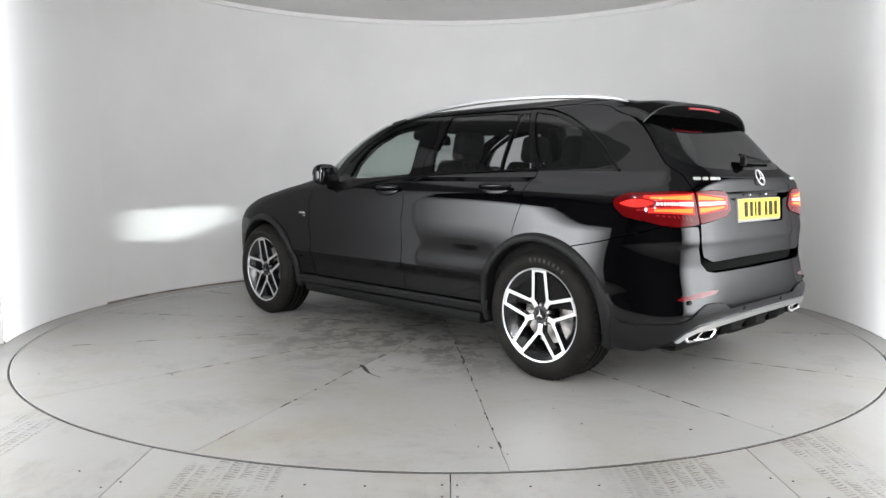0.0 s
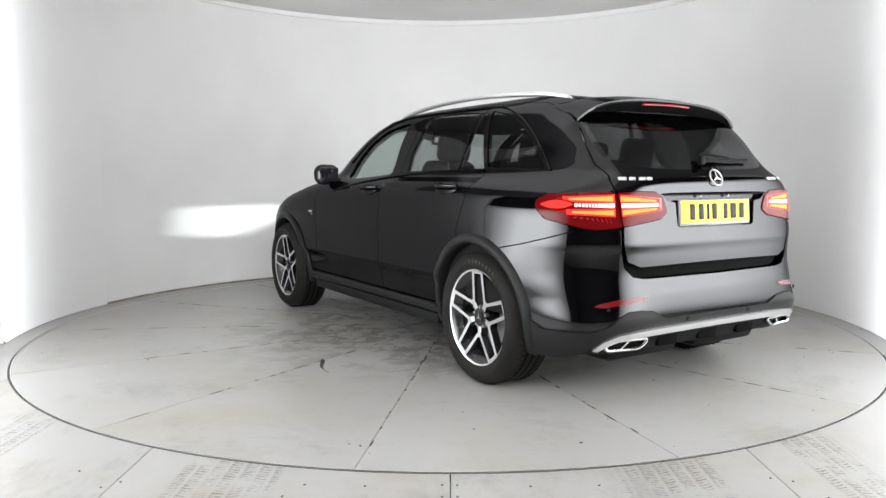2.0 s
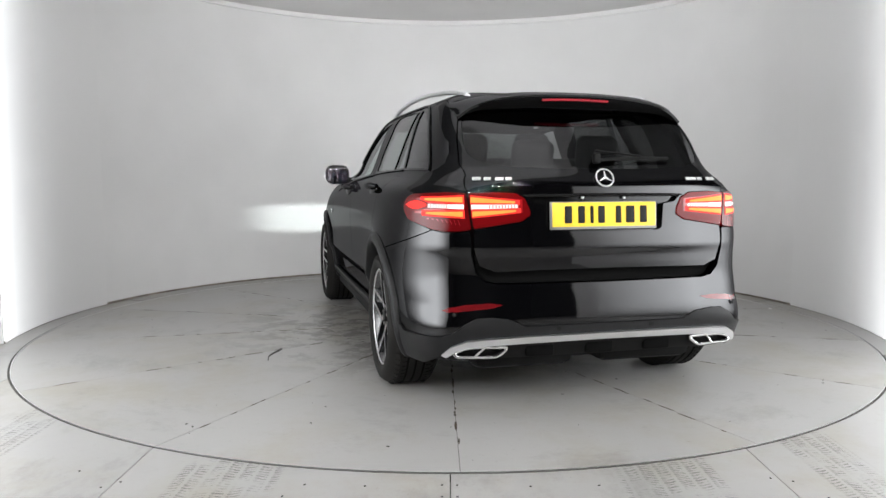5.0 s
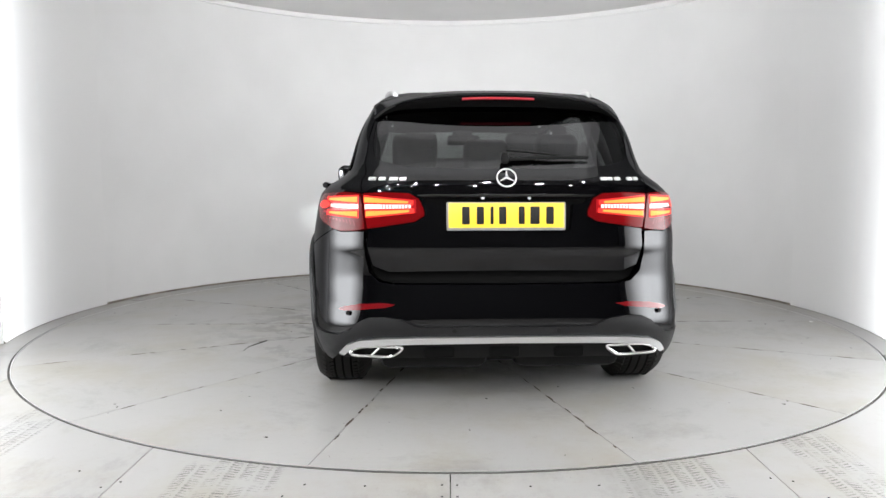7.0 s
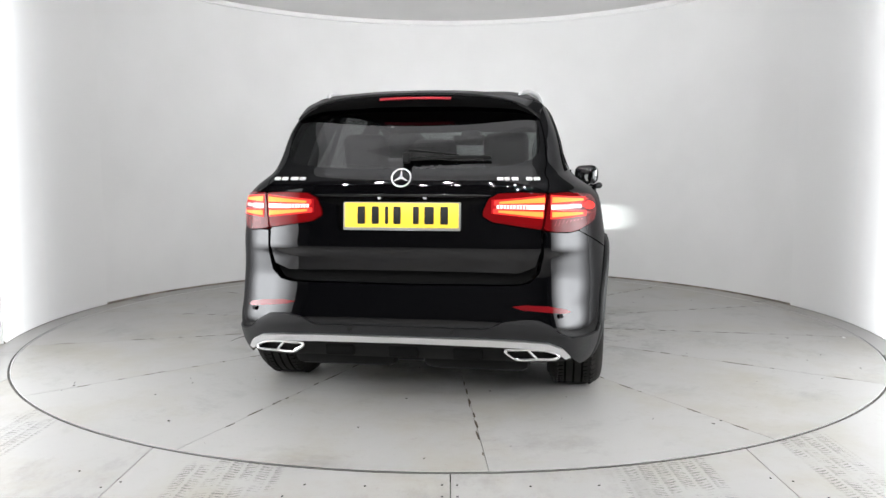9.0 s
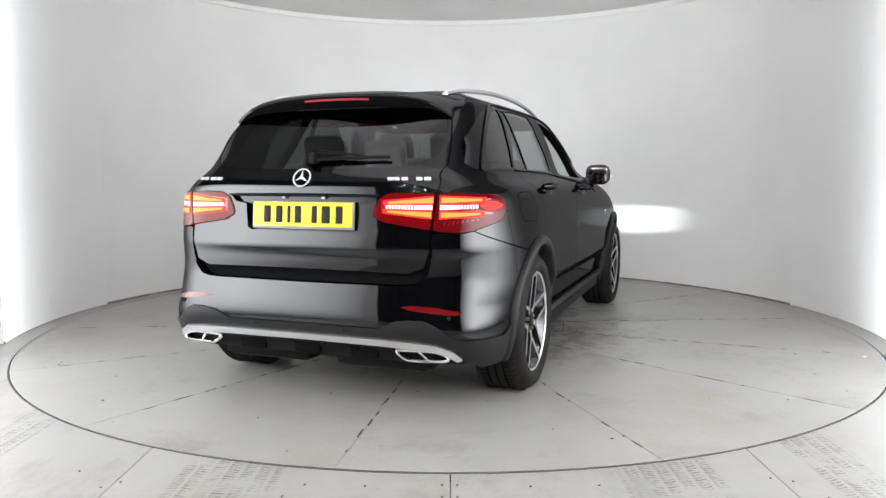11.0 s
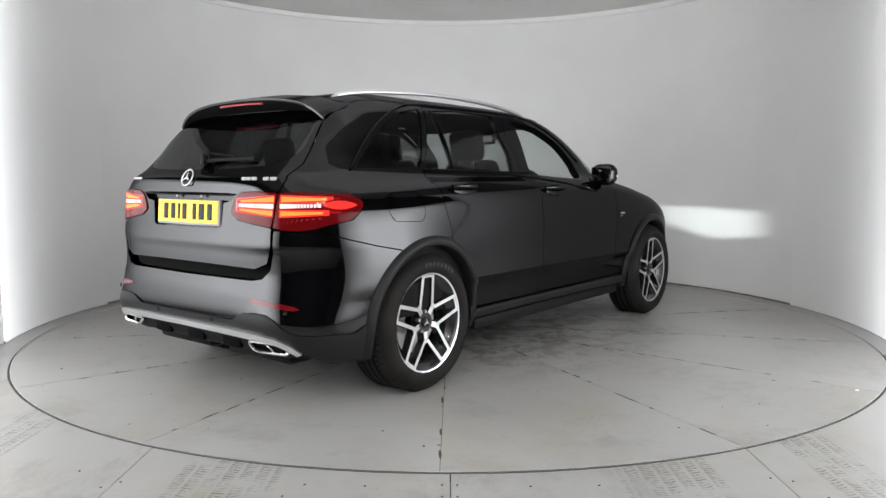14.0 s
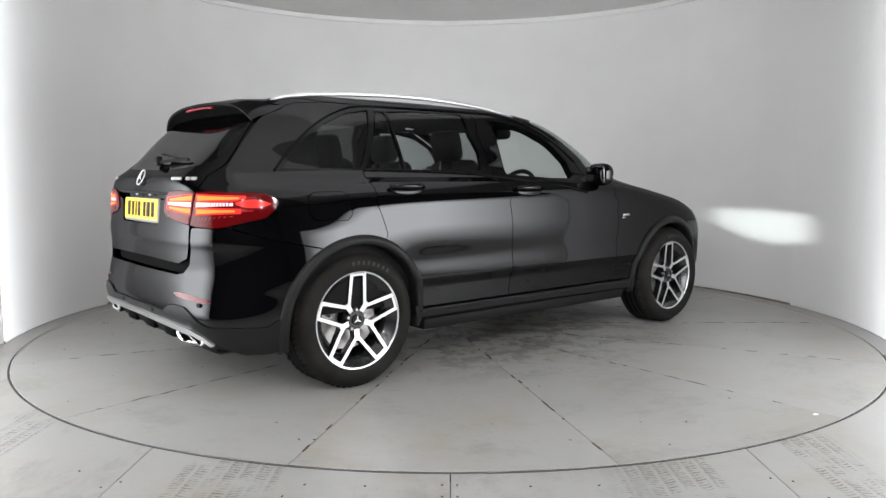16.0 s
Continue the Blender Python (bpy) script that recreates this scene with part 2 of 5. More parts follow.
STRETCH = 2.1      # about metres for one unit of a along the side


def S(y, z):
    return (at_y(y, z), z)


def R(x, z):
    return (at_x(x, z), z)


def F(x, z):
    return (2 * DIAG_F - x / half_width(z), z)


def fillet(points, r):
    """Round the corners of a closed outline."""
    out, n = [], len(points)
    for i in range(n):
        p0, p1, p2 = (Vector((q[0] * STRETCH, q[1])) for q in (points[i - 1], points[i], points[(i + 1) % n]))
        a, b = p0 - p1, p2 - p1
        cut = min(r, a.length * .45, b.length * .45)
        if r == 0 or a.angle(b, 3.1) > 3.0 or abs(abs(points[i][0]) - 2 * DIAG_R) < 1e-4:
            out.append((p1.x, p1.y))
            continue
        s, e = p1 + a.normalized() * cut, p1 + b.normalized() * cut
        for k in range(5):
            t = k / 4
            q = s * (1 - t) ** 2 + p1 * 2 * t * (1 - t) + e * t * t
            out.append((q.x, q.y))
    return out


def dense(loop, step):
    out = []
    for (x0, y0), (x1, y1) in zip(loop, loop[1:] + loop[:1]):
        n = max(1, int(math.hypot(x1 - x0, y1 - y0) / step + .5))
        out += [(x0 + (x1 - x0) * k / n, y0 + (y1 - y0) * k / n) for k in range(n)]
    return out


def inside(px, py, loop):
    hit = np.zeros(len(px), bool)
    for (x0, y0), (x1, y1) in zip(loop, loop[1:] + loop[:1]):
        if y0 != y1:
            cross = ((y0 > py) != (y1 > py)) & (px < (x1 - x0) * (py - y0) / (y1 - y0) + x0)
            hit ^= cross
    return hit


from mathutils.geometry import delaunay_2d_cdt


def skin(name, outline, mat, parent, holes=(), out=0.0, depth=0.018, flip=1, mirror=False, r=0.012, hole_r=0.012, step=0.036, label=""):
    """A panel of the body: an outline of (a, z) laid on the skin, with its edges turned in."""
    loops = [dense(fillet(list(o), q), step * .6) for o, q in [(outline, r)] + [(h, hole_r) for h in holes]]
    flat, edges = [], []
    for loop in loops:
        s = len(flat)
        flat += loop
        edges += [(s + i, s + (i + 1) % len(loop)) for i in range(len(loop))]
    xs, ys = np.array(loops[0]).T
    gx, gy = np.meshgrid(np.arange(xs.min(), xs.max(), step), np.arange(ys.min(), ys.max(), step * .7))
    gx, gy = gx.ravel() + step * .31, gy.ravel() + step * .27
    keep = inside(gx, gy, loops[0])
    for loop in loops[1:]:
        keep &= ~inside(gx, gy, loop)
    rim_pts = np.array(flat)
    for i in np.nonzero(keep)[0]:
        if np.min((rim_pts[:, 0] - gx[i]) ** 2 + (rim_pts[:, 1] - gy[i]) ** 2) > (step * .35) ** 2:
            flat.append((gx[i], gy[i]))
    v2, e2, f2 = delaunay_2d_cdt([Vector(p) for p in flat], edges, [], 0, 1e-6)[:3]
    v2 = [(v.x, v.y) for v in v2]
    mid = np.array([np.mean([v2[k] for k in f], axis=0) for f in f2])
    good = inside(mid[:, 0], mid[:, 1], loops[0])
    for loop in loops[1:]:
        good &= ~inside(mid[:, 0], mid[:, 1], loop)
    faces = [tuple(f) for f, g in zip(f2, good) if g]
    norm = [normal_at(x / STRETCH, z) for x, z in v2]
    verts = [surface(x / STRETCH, z) + out * n for (x, z), n in zip(v2, norm)]
    count = collections.Counter()
    for f in faces:
        for i in range(3):
            count[tuple(sorted((f[i], f[(i + 1) % 3])))] += 1
    rim = [(f[i], f[(i + 1) % 3]) for f in faces for i in range(3) if count[tuple(sorted((f[i], f[(i + 1) % 3])))] == 1]
    if depth:
        for a, b in rim:
            if mirror and abs(verts[a][0]) < 2e-3 and abs(verts[b][0]) < 2e-3:
                continue
            k = len(verts)
            way = np.cross(verts[b] - verts[a], norm[a])
            way /= np.linalg.norm(way) + 1e-9
            verts += [verts[a], verts[b], verts[b] - depth * norm[b], verts[a] - depth * norm[a]]
            norm += [way] * 4
            faces.append((k + 1, k, k + 3, k + 2))
    if mirror or flip < 0:
        k = len(verts)
        other_v = [v * [-1, 1, 1] for v in verts]
        other_n = [n * [-1, 1, 1] for n in norm]
        if mirror:
            faces = faces + [tuple(q + k for q in f[::-1]) for f in faces]
            verts, norm = verts + other_v, norm + other_n
        else:
            faces, verts, norm = [f[::-1] for f in faces], other_v, other_n
    return link_mesh(name, verts, faces, mat, parent, label, normals=norm)


def arch(y0, r, z_from, z_to, n=14):
    """Outline points along a wheel arch, by angle in degrees from the front over the top."""
    out = []
    for k in range(n + 1):
        t = radians(z_from + (z_to - z_from) * k / n)
        out.append(S(y0 + r * math.cos(t), .36 + r * math.sin(t)))
    return out


def angle_at(y, z, y0):
    return math.degrees(math.atan2(z - .36, y - y0))


# ---- the car ----
REAR_HUB, FRONT_HUB, CUT = -1.408, 1.436, .435
car = tagged(new("car"), "glossy black sport utility car with lit tail lamps on the turntable", "car")

DOOR_GAP = [(-.352, 1.512), (-.356, 1.372), (-.315, 1.138), (-.320, 1.052), (-.306, .967), (-.284, .829), (-.279, .673), (-.262, .519), (-.262, .372)]
TAIL_GAP = [(-1.091, 1.506), (-1.264, 1.165), (-1.281, 1.107), (-1.295, .989), (-1.232, .812)]
SHUT = [(.590, 1.412), (.627, 1.287), (.641, 1.177), (.650, 1.10), (.643, 1.045)]
LAMP_OUT = [R(.652, 1.040), R(.727, 1.043), S(-1.902, 1.033), S(-1.846, 1.006), S(-1.842, .985), S(-1.855, .960), S(-1.905, .917), R(.787, .878),
            R(.746, .869), R(.673, .874), R(.634, .882), R(.646, .990)]
LAMP_IN = [R(.640, 1.040), R(.542, 1.045), R(.436, 1.041), R(.393, 1.018), R(.370, .967), R(.368, .942), R(.412, .916), R(.517, .900), R(.624, .884), R(.636, .990)]
QUARTER_GLASS = [S(-1.748, 1.156), S(-1.712, 1.194), S(-1.600, 1.300), S(-1.451, 1.400), S(-1.300, 1.462), S(-1.142, 1.490), S(-1.284, 1.162)]
QUARTER_TRIM = [S(-1.785, 1.146), S(-1.742, 1.190), S(-1.629, 1.303), S(-1.482, 1.405), S(-1.332, 1.472), S(-1.167, 1.508), S(-1.095, 1.513), S(-1.270, 1.150)]
REAR_GLASS_SIDE = [S(-1.019, 1.487), S(-.849, 1.500), S(-.440, 1.502), S(-.425, 1.377), S(-.401, 1.148), S(-.979, 1.156)]
SMALL_GLASS = [S(-1.100, 1.483), S(-1.032, 1.487), S(-.993, 1.156), S(-1.250, 1.161)]
FRONT_GLASS = [S(-.225, 1.474), S(-.097, 1.468), S(.111, 1.434), S(.312, 1.345), S(.443, 1.215), S(.462, 1.125), S(.369, 1.100), S(.060, 1.113), S(-.189, 1.131)]
FRAME_TOP = [(-.10, 1.506), (.115, 1.464), (.350, 1.354), (.531, 1.214), (.585, 1.119)]


def gap(line, dy):
    return [S(y + dy, z) for y, z in line]


def side_panels(side):
    g = .0025
    flip = side
    # rear quarter with the rear pillar
    a0, a1 = angle_at(-1.634, .758, REAR_HUB), angle_at(-1.232, .812, REAR_HUB)
    quarter = (gap(TAIL_GAP[::-1], -g) + [S(-1.095, 1.520), S(-1.35, 1.520), S(-1.58, 1.505), S(-1.655, 1.484)]
               + [R(x + g, z) for x, z in SHUT] + [R(.652, 1.043), R(.727, 1.046), S(-1.902, 1.037), S(-1.840, 1.008), S(-1.836, .985), S(-1.850, .957), S(-1.900, .914),
               R(.791, .875), S(-1.928, .828), S(-1.779, .790), S(-1.636, .761)] + arch(REAR_HUB, CUT, a0, a1, 8))
    flap = [S(-1.700, .945), S(-1.688, 1.020), S(-1.650, 1.040), S(-1.480, 1.041), S(-1.450, 1.000), S(-1.446, .920), S(-1.475, .890), S(-1.665, .897)]
    holes = [QUARTER_TRIM] + ([flap] if side > 0 else [])
    q = skin("quarter_panel", quarter, PAINT, car, holes, flip=flip, r=.008, hole_r=.02)
    if side > 0:
        inner = [(a + (.0012 if a < at_y(-1.57, .96) else -.0012), z + (.0025 if z < .96 else -.0025)) for a, z in flap]
        skin("fuel_flap", inner, PAINT, q, flip=flip, r=.02)
    t = skin("quarter_window_trim", QUARTER_TRIM, GLOSS, car, [QUARTER_GLASS], out=.002, flip=flip, depth=.03, r=.015, hole_r=.015, label="gloss black window surround")
    skin("quarter_window", QUARTER_GLASS, REAR_PRIVACY, t, out=-.004, depth=0, flip=flip, r=.015, label="dark tinted fixed side window")
    # rear door
    a2 = angle_at(-1.005, .372, REAR_HUB)
    door = (gap(TAIL_GAP, g) + arch(REAR_HUB, CUT, a1, a2, 12) + gap(DOOR_GAP[::-1], -g))
    d = skin("rear_door", door, PAINT, car, [[S(-1.092, 1.492), S(-1.0, 1.500), S(-.849, 1.508), S(-.420, 1.509), S(-.408, 1.377), S(-.378, 1.136), S(-.98, 1.145), S(-1.268, 1.150)]],
             flip=flip, r=.006, hole_r=.012)
    f = skin("window_frame", [S(-1.092, 1.492), S(-1.0, 1.500), S(-.849, 1.508), S(-.420, 1.509), S(-.408, 1.377), S(-.378, 1.136), S(-.98, 1.145), S(-1.268, 1.150)],
             GLOSS, d, [REAR_GLASS_SIDE, SMALL_GLASS], out=.001, depth=.025, flip=flip, r=.012)
    skin("door_window", REAR_GLASS_SIDE, PRIVACY, d, out=-.004, depth=0, flip=flip, label="dark tinted rear door window")
    skin("small_window", SMALL_GLASS, PRIVACY, d, out=-.004, depth=0, flip=flip, label="dark tinted fixed triangular window")
    # front door
    fender = [(.735, 1.085), (.730, .983), (.754, .866), (.766, .688), (.779, .466), (.745, .372)]
    door = gap(DOOR_GAP, g) + gap(fender[::-1], -g) + [S(.60, 1.108)] + [S(y, z) for y, z in FRAME_TOP[::-1]]
    d = skin("front_door", door, PAINT, car, [[S(-.245, 1.487), S(-.097, 1.484), S(.121, 1.446), S(.330, 1.354), S(.468, 1.220), S(.500, 1.118), S(.369, 1.087), S(.060, 1.100), S(-.205, 1.118)]],
             flip=flip, r=.006, hole_r=.02)
    skin("window_frame", [S(-.245, 1.487), S(-.097, 1.484), S(.121, 1.446), S(.330, 1.354), S(.468, 1.220), S(.500, 1.118), S(.369, 1.087), S(.060, 1.100), S(-.205, 1.118)],
         GLOSS, d, [FRONT_GLASS], out=.001, depth=.05, flip=flip, r=.02, hole_r=.03)
    if side < 0:
        skin("door_window", FRONT_GLASS, CLEAR, d, out=-.012, depth=0, flip=flip, r=.03, label="lightly tinted front door window")
    # bright line over the doors
    line = [S(-1.785, 1.148), S(-1.742, 1.194), S(-1.629, 1.308), S(-1.482, 1.410), S(-1.332, 1.477), S(-1.167, 1.511), S(-.80, 1.520), S(-.35, 1.520), S(-.10, 1.513),
            S(.120, 1.471), S(.355, 1.361), S(.537, 1.219)]
    pts = [surface(a, z, .004) * [side, 1, 1] for a, z in line]
    bm = bmesh.new()
    tube(bm, smooth_line(pts, 6), .0065, 8)
    part("window_moulding", bm, GLOSS, car, "slim gloss black moulding over the side windows")
    # waist strip under the glass
    bm = bmesh.new()
    tube(bm, [surface(*S(y, z), .003) * [side, 1, 1] for y, z in [(-1.26 + k * .1, 1.149 - .0012 * k - .00007 * k * k * k * .35) for k in range(18)]], .006, 6)
    part("waist_moulding", bm, GLOSS, car)
    # pillar beside the windscreen
    skin("front_pillar", [S(.610, 1.100)] + [S(y + .006, z + .004) for y, z in FRAME_TOP[::-1]] + [S(-.10, 1.524), S(.190, 1.488), S(.430, 1.388), S(.620, 1.250), S(.735, 1.105)],
         PAINT, car, flip=flip, r=.01)
    # front wing
    wing = gap(fender, g) + [S(1.001, .372)] + arch(FRONT_HUB, CUT, 178, 62, 14) + [S(1.72, .775), S(1.92, .770), S(1.86, .858), S(1.55, .945), S(1.20, 1.012), S(.80, 1.078)]
    w = skin("front_wing", wing, PAINT, car, flip=flip, r=.008)
    bm = bmesh.new()
    for k, (dy, dz, ly, lz) in enumerate([(.0, 0, .075, .013), (.012, -.02, .035, .006)]):
        p = surface(*S(.853 - dy * 2, .846 + dz), .003) * [side, 1, 1]
        box(bm, p, (.004, ly, lz), .001)
    part("wing_badge", bm, CHROME, w, "small chrome badge")
    # sill
    sill = [S(-1.025, .400), S(-.96, .364), S(-.5, .362), S(.24, .360), S(.98, .360), S(1.02, .380), S(1.00, .310), S(.24, .322), S(-.5, .326), S(-1.00, .322)]
    skin("sill", sill, PLASTIC, car, out=.016, depth=.06, flip=flip, r=.012, label="dark grey plastic sill")
    skin("sill_under", [S(-1.00, .330), S(-.5, .333), S(.24, .330), S(1.00, .318), S(.98, .262), S(-.98, .265)], DARK, car, out=-.012, depth=.05, flip=flip, r=.012)
    bm = bmesh.new()
    tube(bm, [surface(*S(-.98 + .098 * k, .364), .020) * [side, 1, 1] for k in range(21)], .009, 8)
    part("sill_edge", bm, PLASTIC, car)
    # door handles
    for name, y, z, host in (("door_handle", -1.072, 1.048, "rear"), ("door_handle", -.124, 1.030, "front")):
        base = surface(*S(y, z)) * [side, 1, 1]
        cup = bmesh.new()
        m = Matrix.Translation(base + np.array([side * .002, 0, -.004])) @ Matrix.Rotation(radians(-side * 18), 4, "Y") @ Matrix.Diagonal((.016, .112, .037, 1))
        bmesh.ops.create_uvsphere(cup, u_segments=28, v_segments=14, radius=1, matrix=m)
        h = part("handle_cup", cup, GLOSS, car, "black door handle recess", angle=80)
        grip = bmesh.new()
        tube(grip, smooth_line([base + np.array([side * q, dy, .012 + dz]) for q, dy, dz in ((.004, -.115, .004), (.028, -.06, .006), (.033, 0, .005), (.028, .06, .002), (.004, .112, -.003))], 6),
             lambda t: .013 + .008 * math.sin(math.pi * t), 12, flat=.9)
        part("door_handle", grip, PAINT, h, "black door handle")
    # wheel arch mouldings
    for hub, lo, hi in ((REAR_HUB, -12, 196), (FRONT_HUB, -14, 192)):
        rows = []
        for k in range(49):
            t = radians(lo + (hi - lo) * k / 48)
            ring = []
            for r_, o_ in ((.404, -.055), (.406, .010), (.412, .018), (.432, .020), (.450, .015), (.456, .005), (.456, -.01)):
                y, z = hub + r_ * math.cos(t), .36 + r_ * math.sin(t)
                p = surface(*S(y, max(z, .24)))
                ring.append(np.array([(p[0] + o_) * side, y, z]))
            rows.append(ring)
        m = len(rows[0])
        verts = [p for ring in rows for p in ring]
        faces = [(k * m + j, k * m + j + 1, (k + 1) * m + j + 1, (k + 1) * m + j) for k in range(48) for j in range(m - 1)]
        if side < 0:
            faces = [f_[::-1] for f_ in faces]
        link_mesh("wheel_arch_moulding", verts, faces, PLASTIC, car, "dark grey plastic wheel arch moulding")
        # liner
        bm = bmesh.new()
        rows = []
        for k in range(25):
            t = radians(-8 + 196 * k / 24)
            y, z = hub + .412 * math.cos(t), .36 + .412 * math.sin(t)
            rows.append([bm.verts.new((side * .52, y, z)), bm.verts.new((side * .86, y, z))])
        for k in range(24):
            bm.faces.new((rows[k][0], rows[k][1], rows[k + 1][1], rows[k + 1][0]))
        centre = [rows[k][0] for k in range(25)]
        bm.faces.new(centre)
        part("arch_liner", bm, DARK, car)
    # outer tail lamp
    tail_lamp("tail_lamp", LAMP_OUT, side, True)
    tail_lamp("tailgate_lamp", LAMP_IN, side, False)
    # roof rail
    bm = bmesh.new()
    rail = [(.488, -1.690, 1.508), (.502, -1.640, 1.534), (.530, -1.45, 1.562), (.557, -1.10, 1.582), (.566, -.80, 1.586), (.568, -.50, 1.577), (.564, -.20, 1.554), (.552, .02, 1.522), (.538, .12, 1.497)]
    tube(bm, smooth_line([(side * x, y, z) for x, y, z in rail], 6), lambda t: .0140 * min(1, .15 + 6 * t, .15 + 6 * (1 - t)), 12, flat=.9)
    part("roof_rail", bm, SATIN, car, "satin silver roof rail")
    for x, y, z in ((.502, -1.63, 1.518), (.550, .04, 1.500)):
        bm = bmesh.new()
        box(bm, (side * x, y, z), (.020, .08, .04), .008)
        part("rail_foot", bm, SATIN, car)
    # outside mirror
    bm = bmesh.new()
    turn = Matrix.Rotation(radians(side * -10), 4, "Z")
    box(bm, (side * .905, .585, 1.130), (.185, .125, .146), .056, turn, 6)
    for v in bm.verts:
        v.co.z += .010 * (v.co.y - .585) / .06 * (-1 if v.co.z > 1.13 else 1)
    mirror = part("door_mirror", bm, PAINT, car, "black door mirror", angle=70)
    bm = bmesh.new()
    box(bm, (side * .908, .5215, 1.131), (.146, .006, .102), .0028, Matrix.Rotation(radians(side * 4), 4, "Z") @ Matrix.Rotation(radians(4), 4, "X"), 2)
    part("mirror_glass", bm, MIRROR, mirror, "silvered mirror glass", angle=30)
    bm = bmesh.new()
    tube(bm, smooth_line([(side * x, y, z) for x, y, z in ((.830, .644, 1.118), (.90, .650, 1.117), (.965, .632, 1.117), (.995, .595, 1.117))], 5), .0085, 8)
    part("mirror_indicator", bm, SATIN, mirror, "silver indicator strip")
    bm = bmesh.new()
    tube(bm, [(side * .76, .56, 1.085), (side * .83, .565, 1.088), (side * .89, .57, 1.100)], lambda t: .036 - .008 * t, 12, flat=.7)
    part("mirror_arm", bm, GLOSS, mirror)
    # exhaust tip
    tip = [(.470, .341), (.530, .346), (.629, .346), (.682, .335), (.706, .318), (.690, .304), (.618, .298), (.553, .296), (.510, .307)]
    y_at = lambda x, o=0: -2.170 + .035 * max(0, (x - .45) / .26) ** 2 - o
    pts = [(side * x, y_at(x, .035 * (1 if z > .30 else .4)), z) for x, z in tip]
    bm = bmesh.new()
    tube(bm, smooth_line(pts, 6, True), .0075, 10, closed=True, up=(0, 1, 0))
    ex = part("exhaust_tip", bm, CHROME, car, "chrome trapezoid exhaust tip")
    bm = bmesh.new()
    line = smooth_line(pts, 4, True)
    a = [bm.verts.new((p.x, p.y - .002, p.z)) for p in line]
    b = [bm.verts.new((p.x * .99, p.y + .12, p.z)) for p in line]
    for k in range(len(a)):
        bm.faces.new((a[k], a[(k + 1) % len(a)], b[(k + 1) % len(a)], b[k]))
    bm.faces.new(b)
    part("exhaust_inner", bm, DARK, ex)
    bm = bmesh.new()
    tube(bm, [(side * .572, y_at(.572, .026), .342), (side * .612, y_at(.612, .012), .300)], .007, 8, up=(0, 1, 0))
    part("exhaust_divider", bm, CHROME, ex)


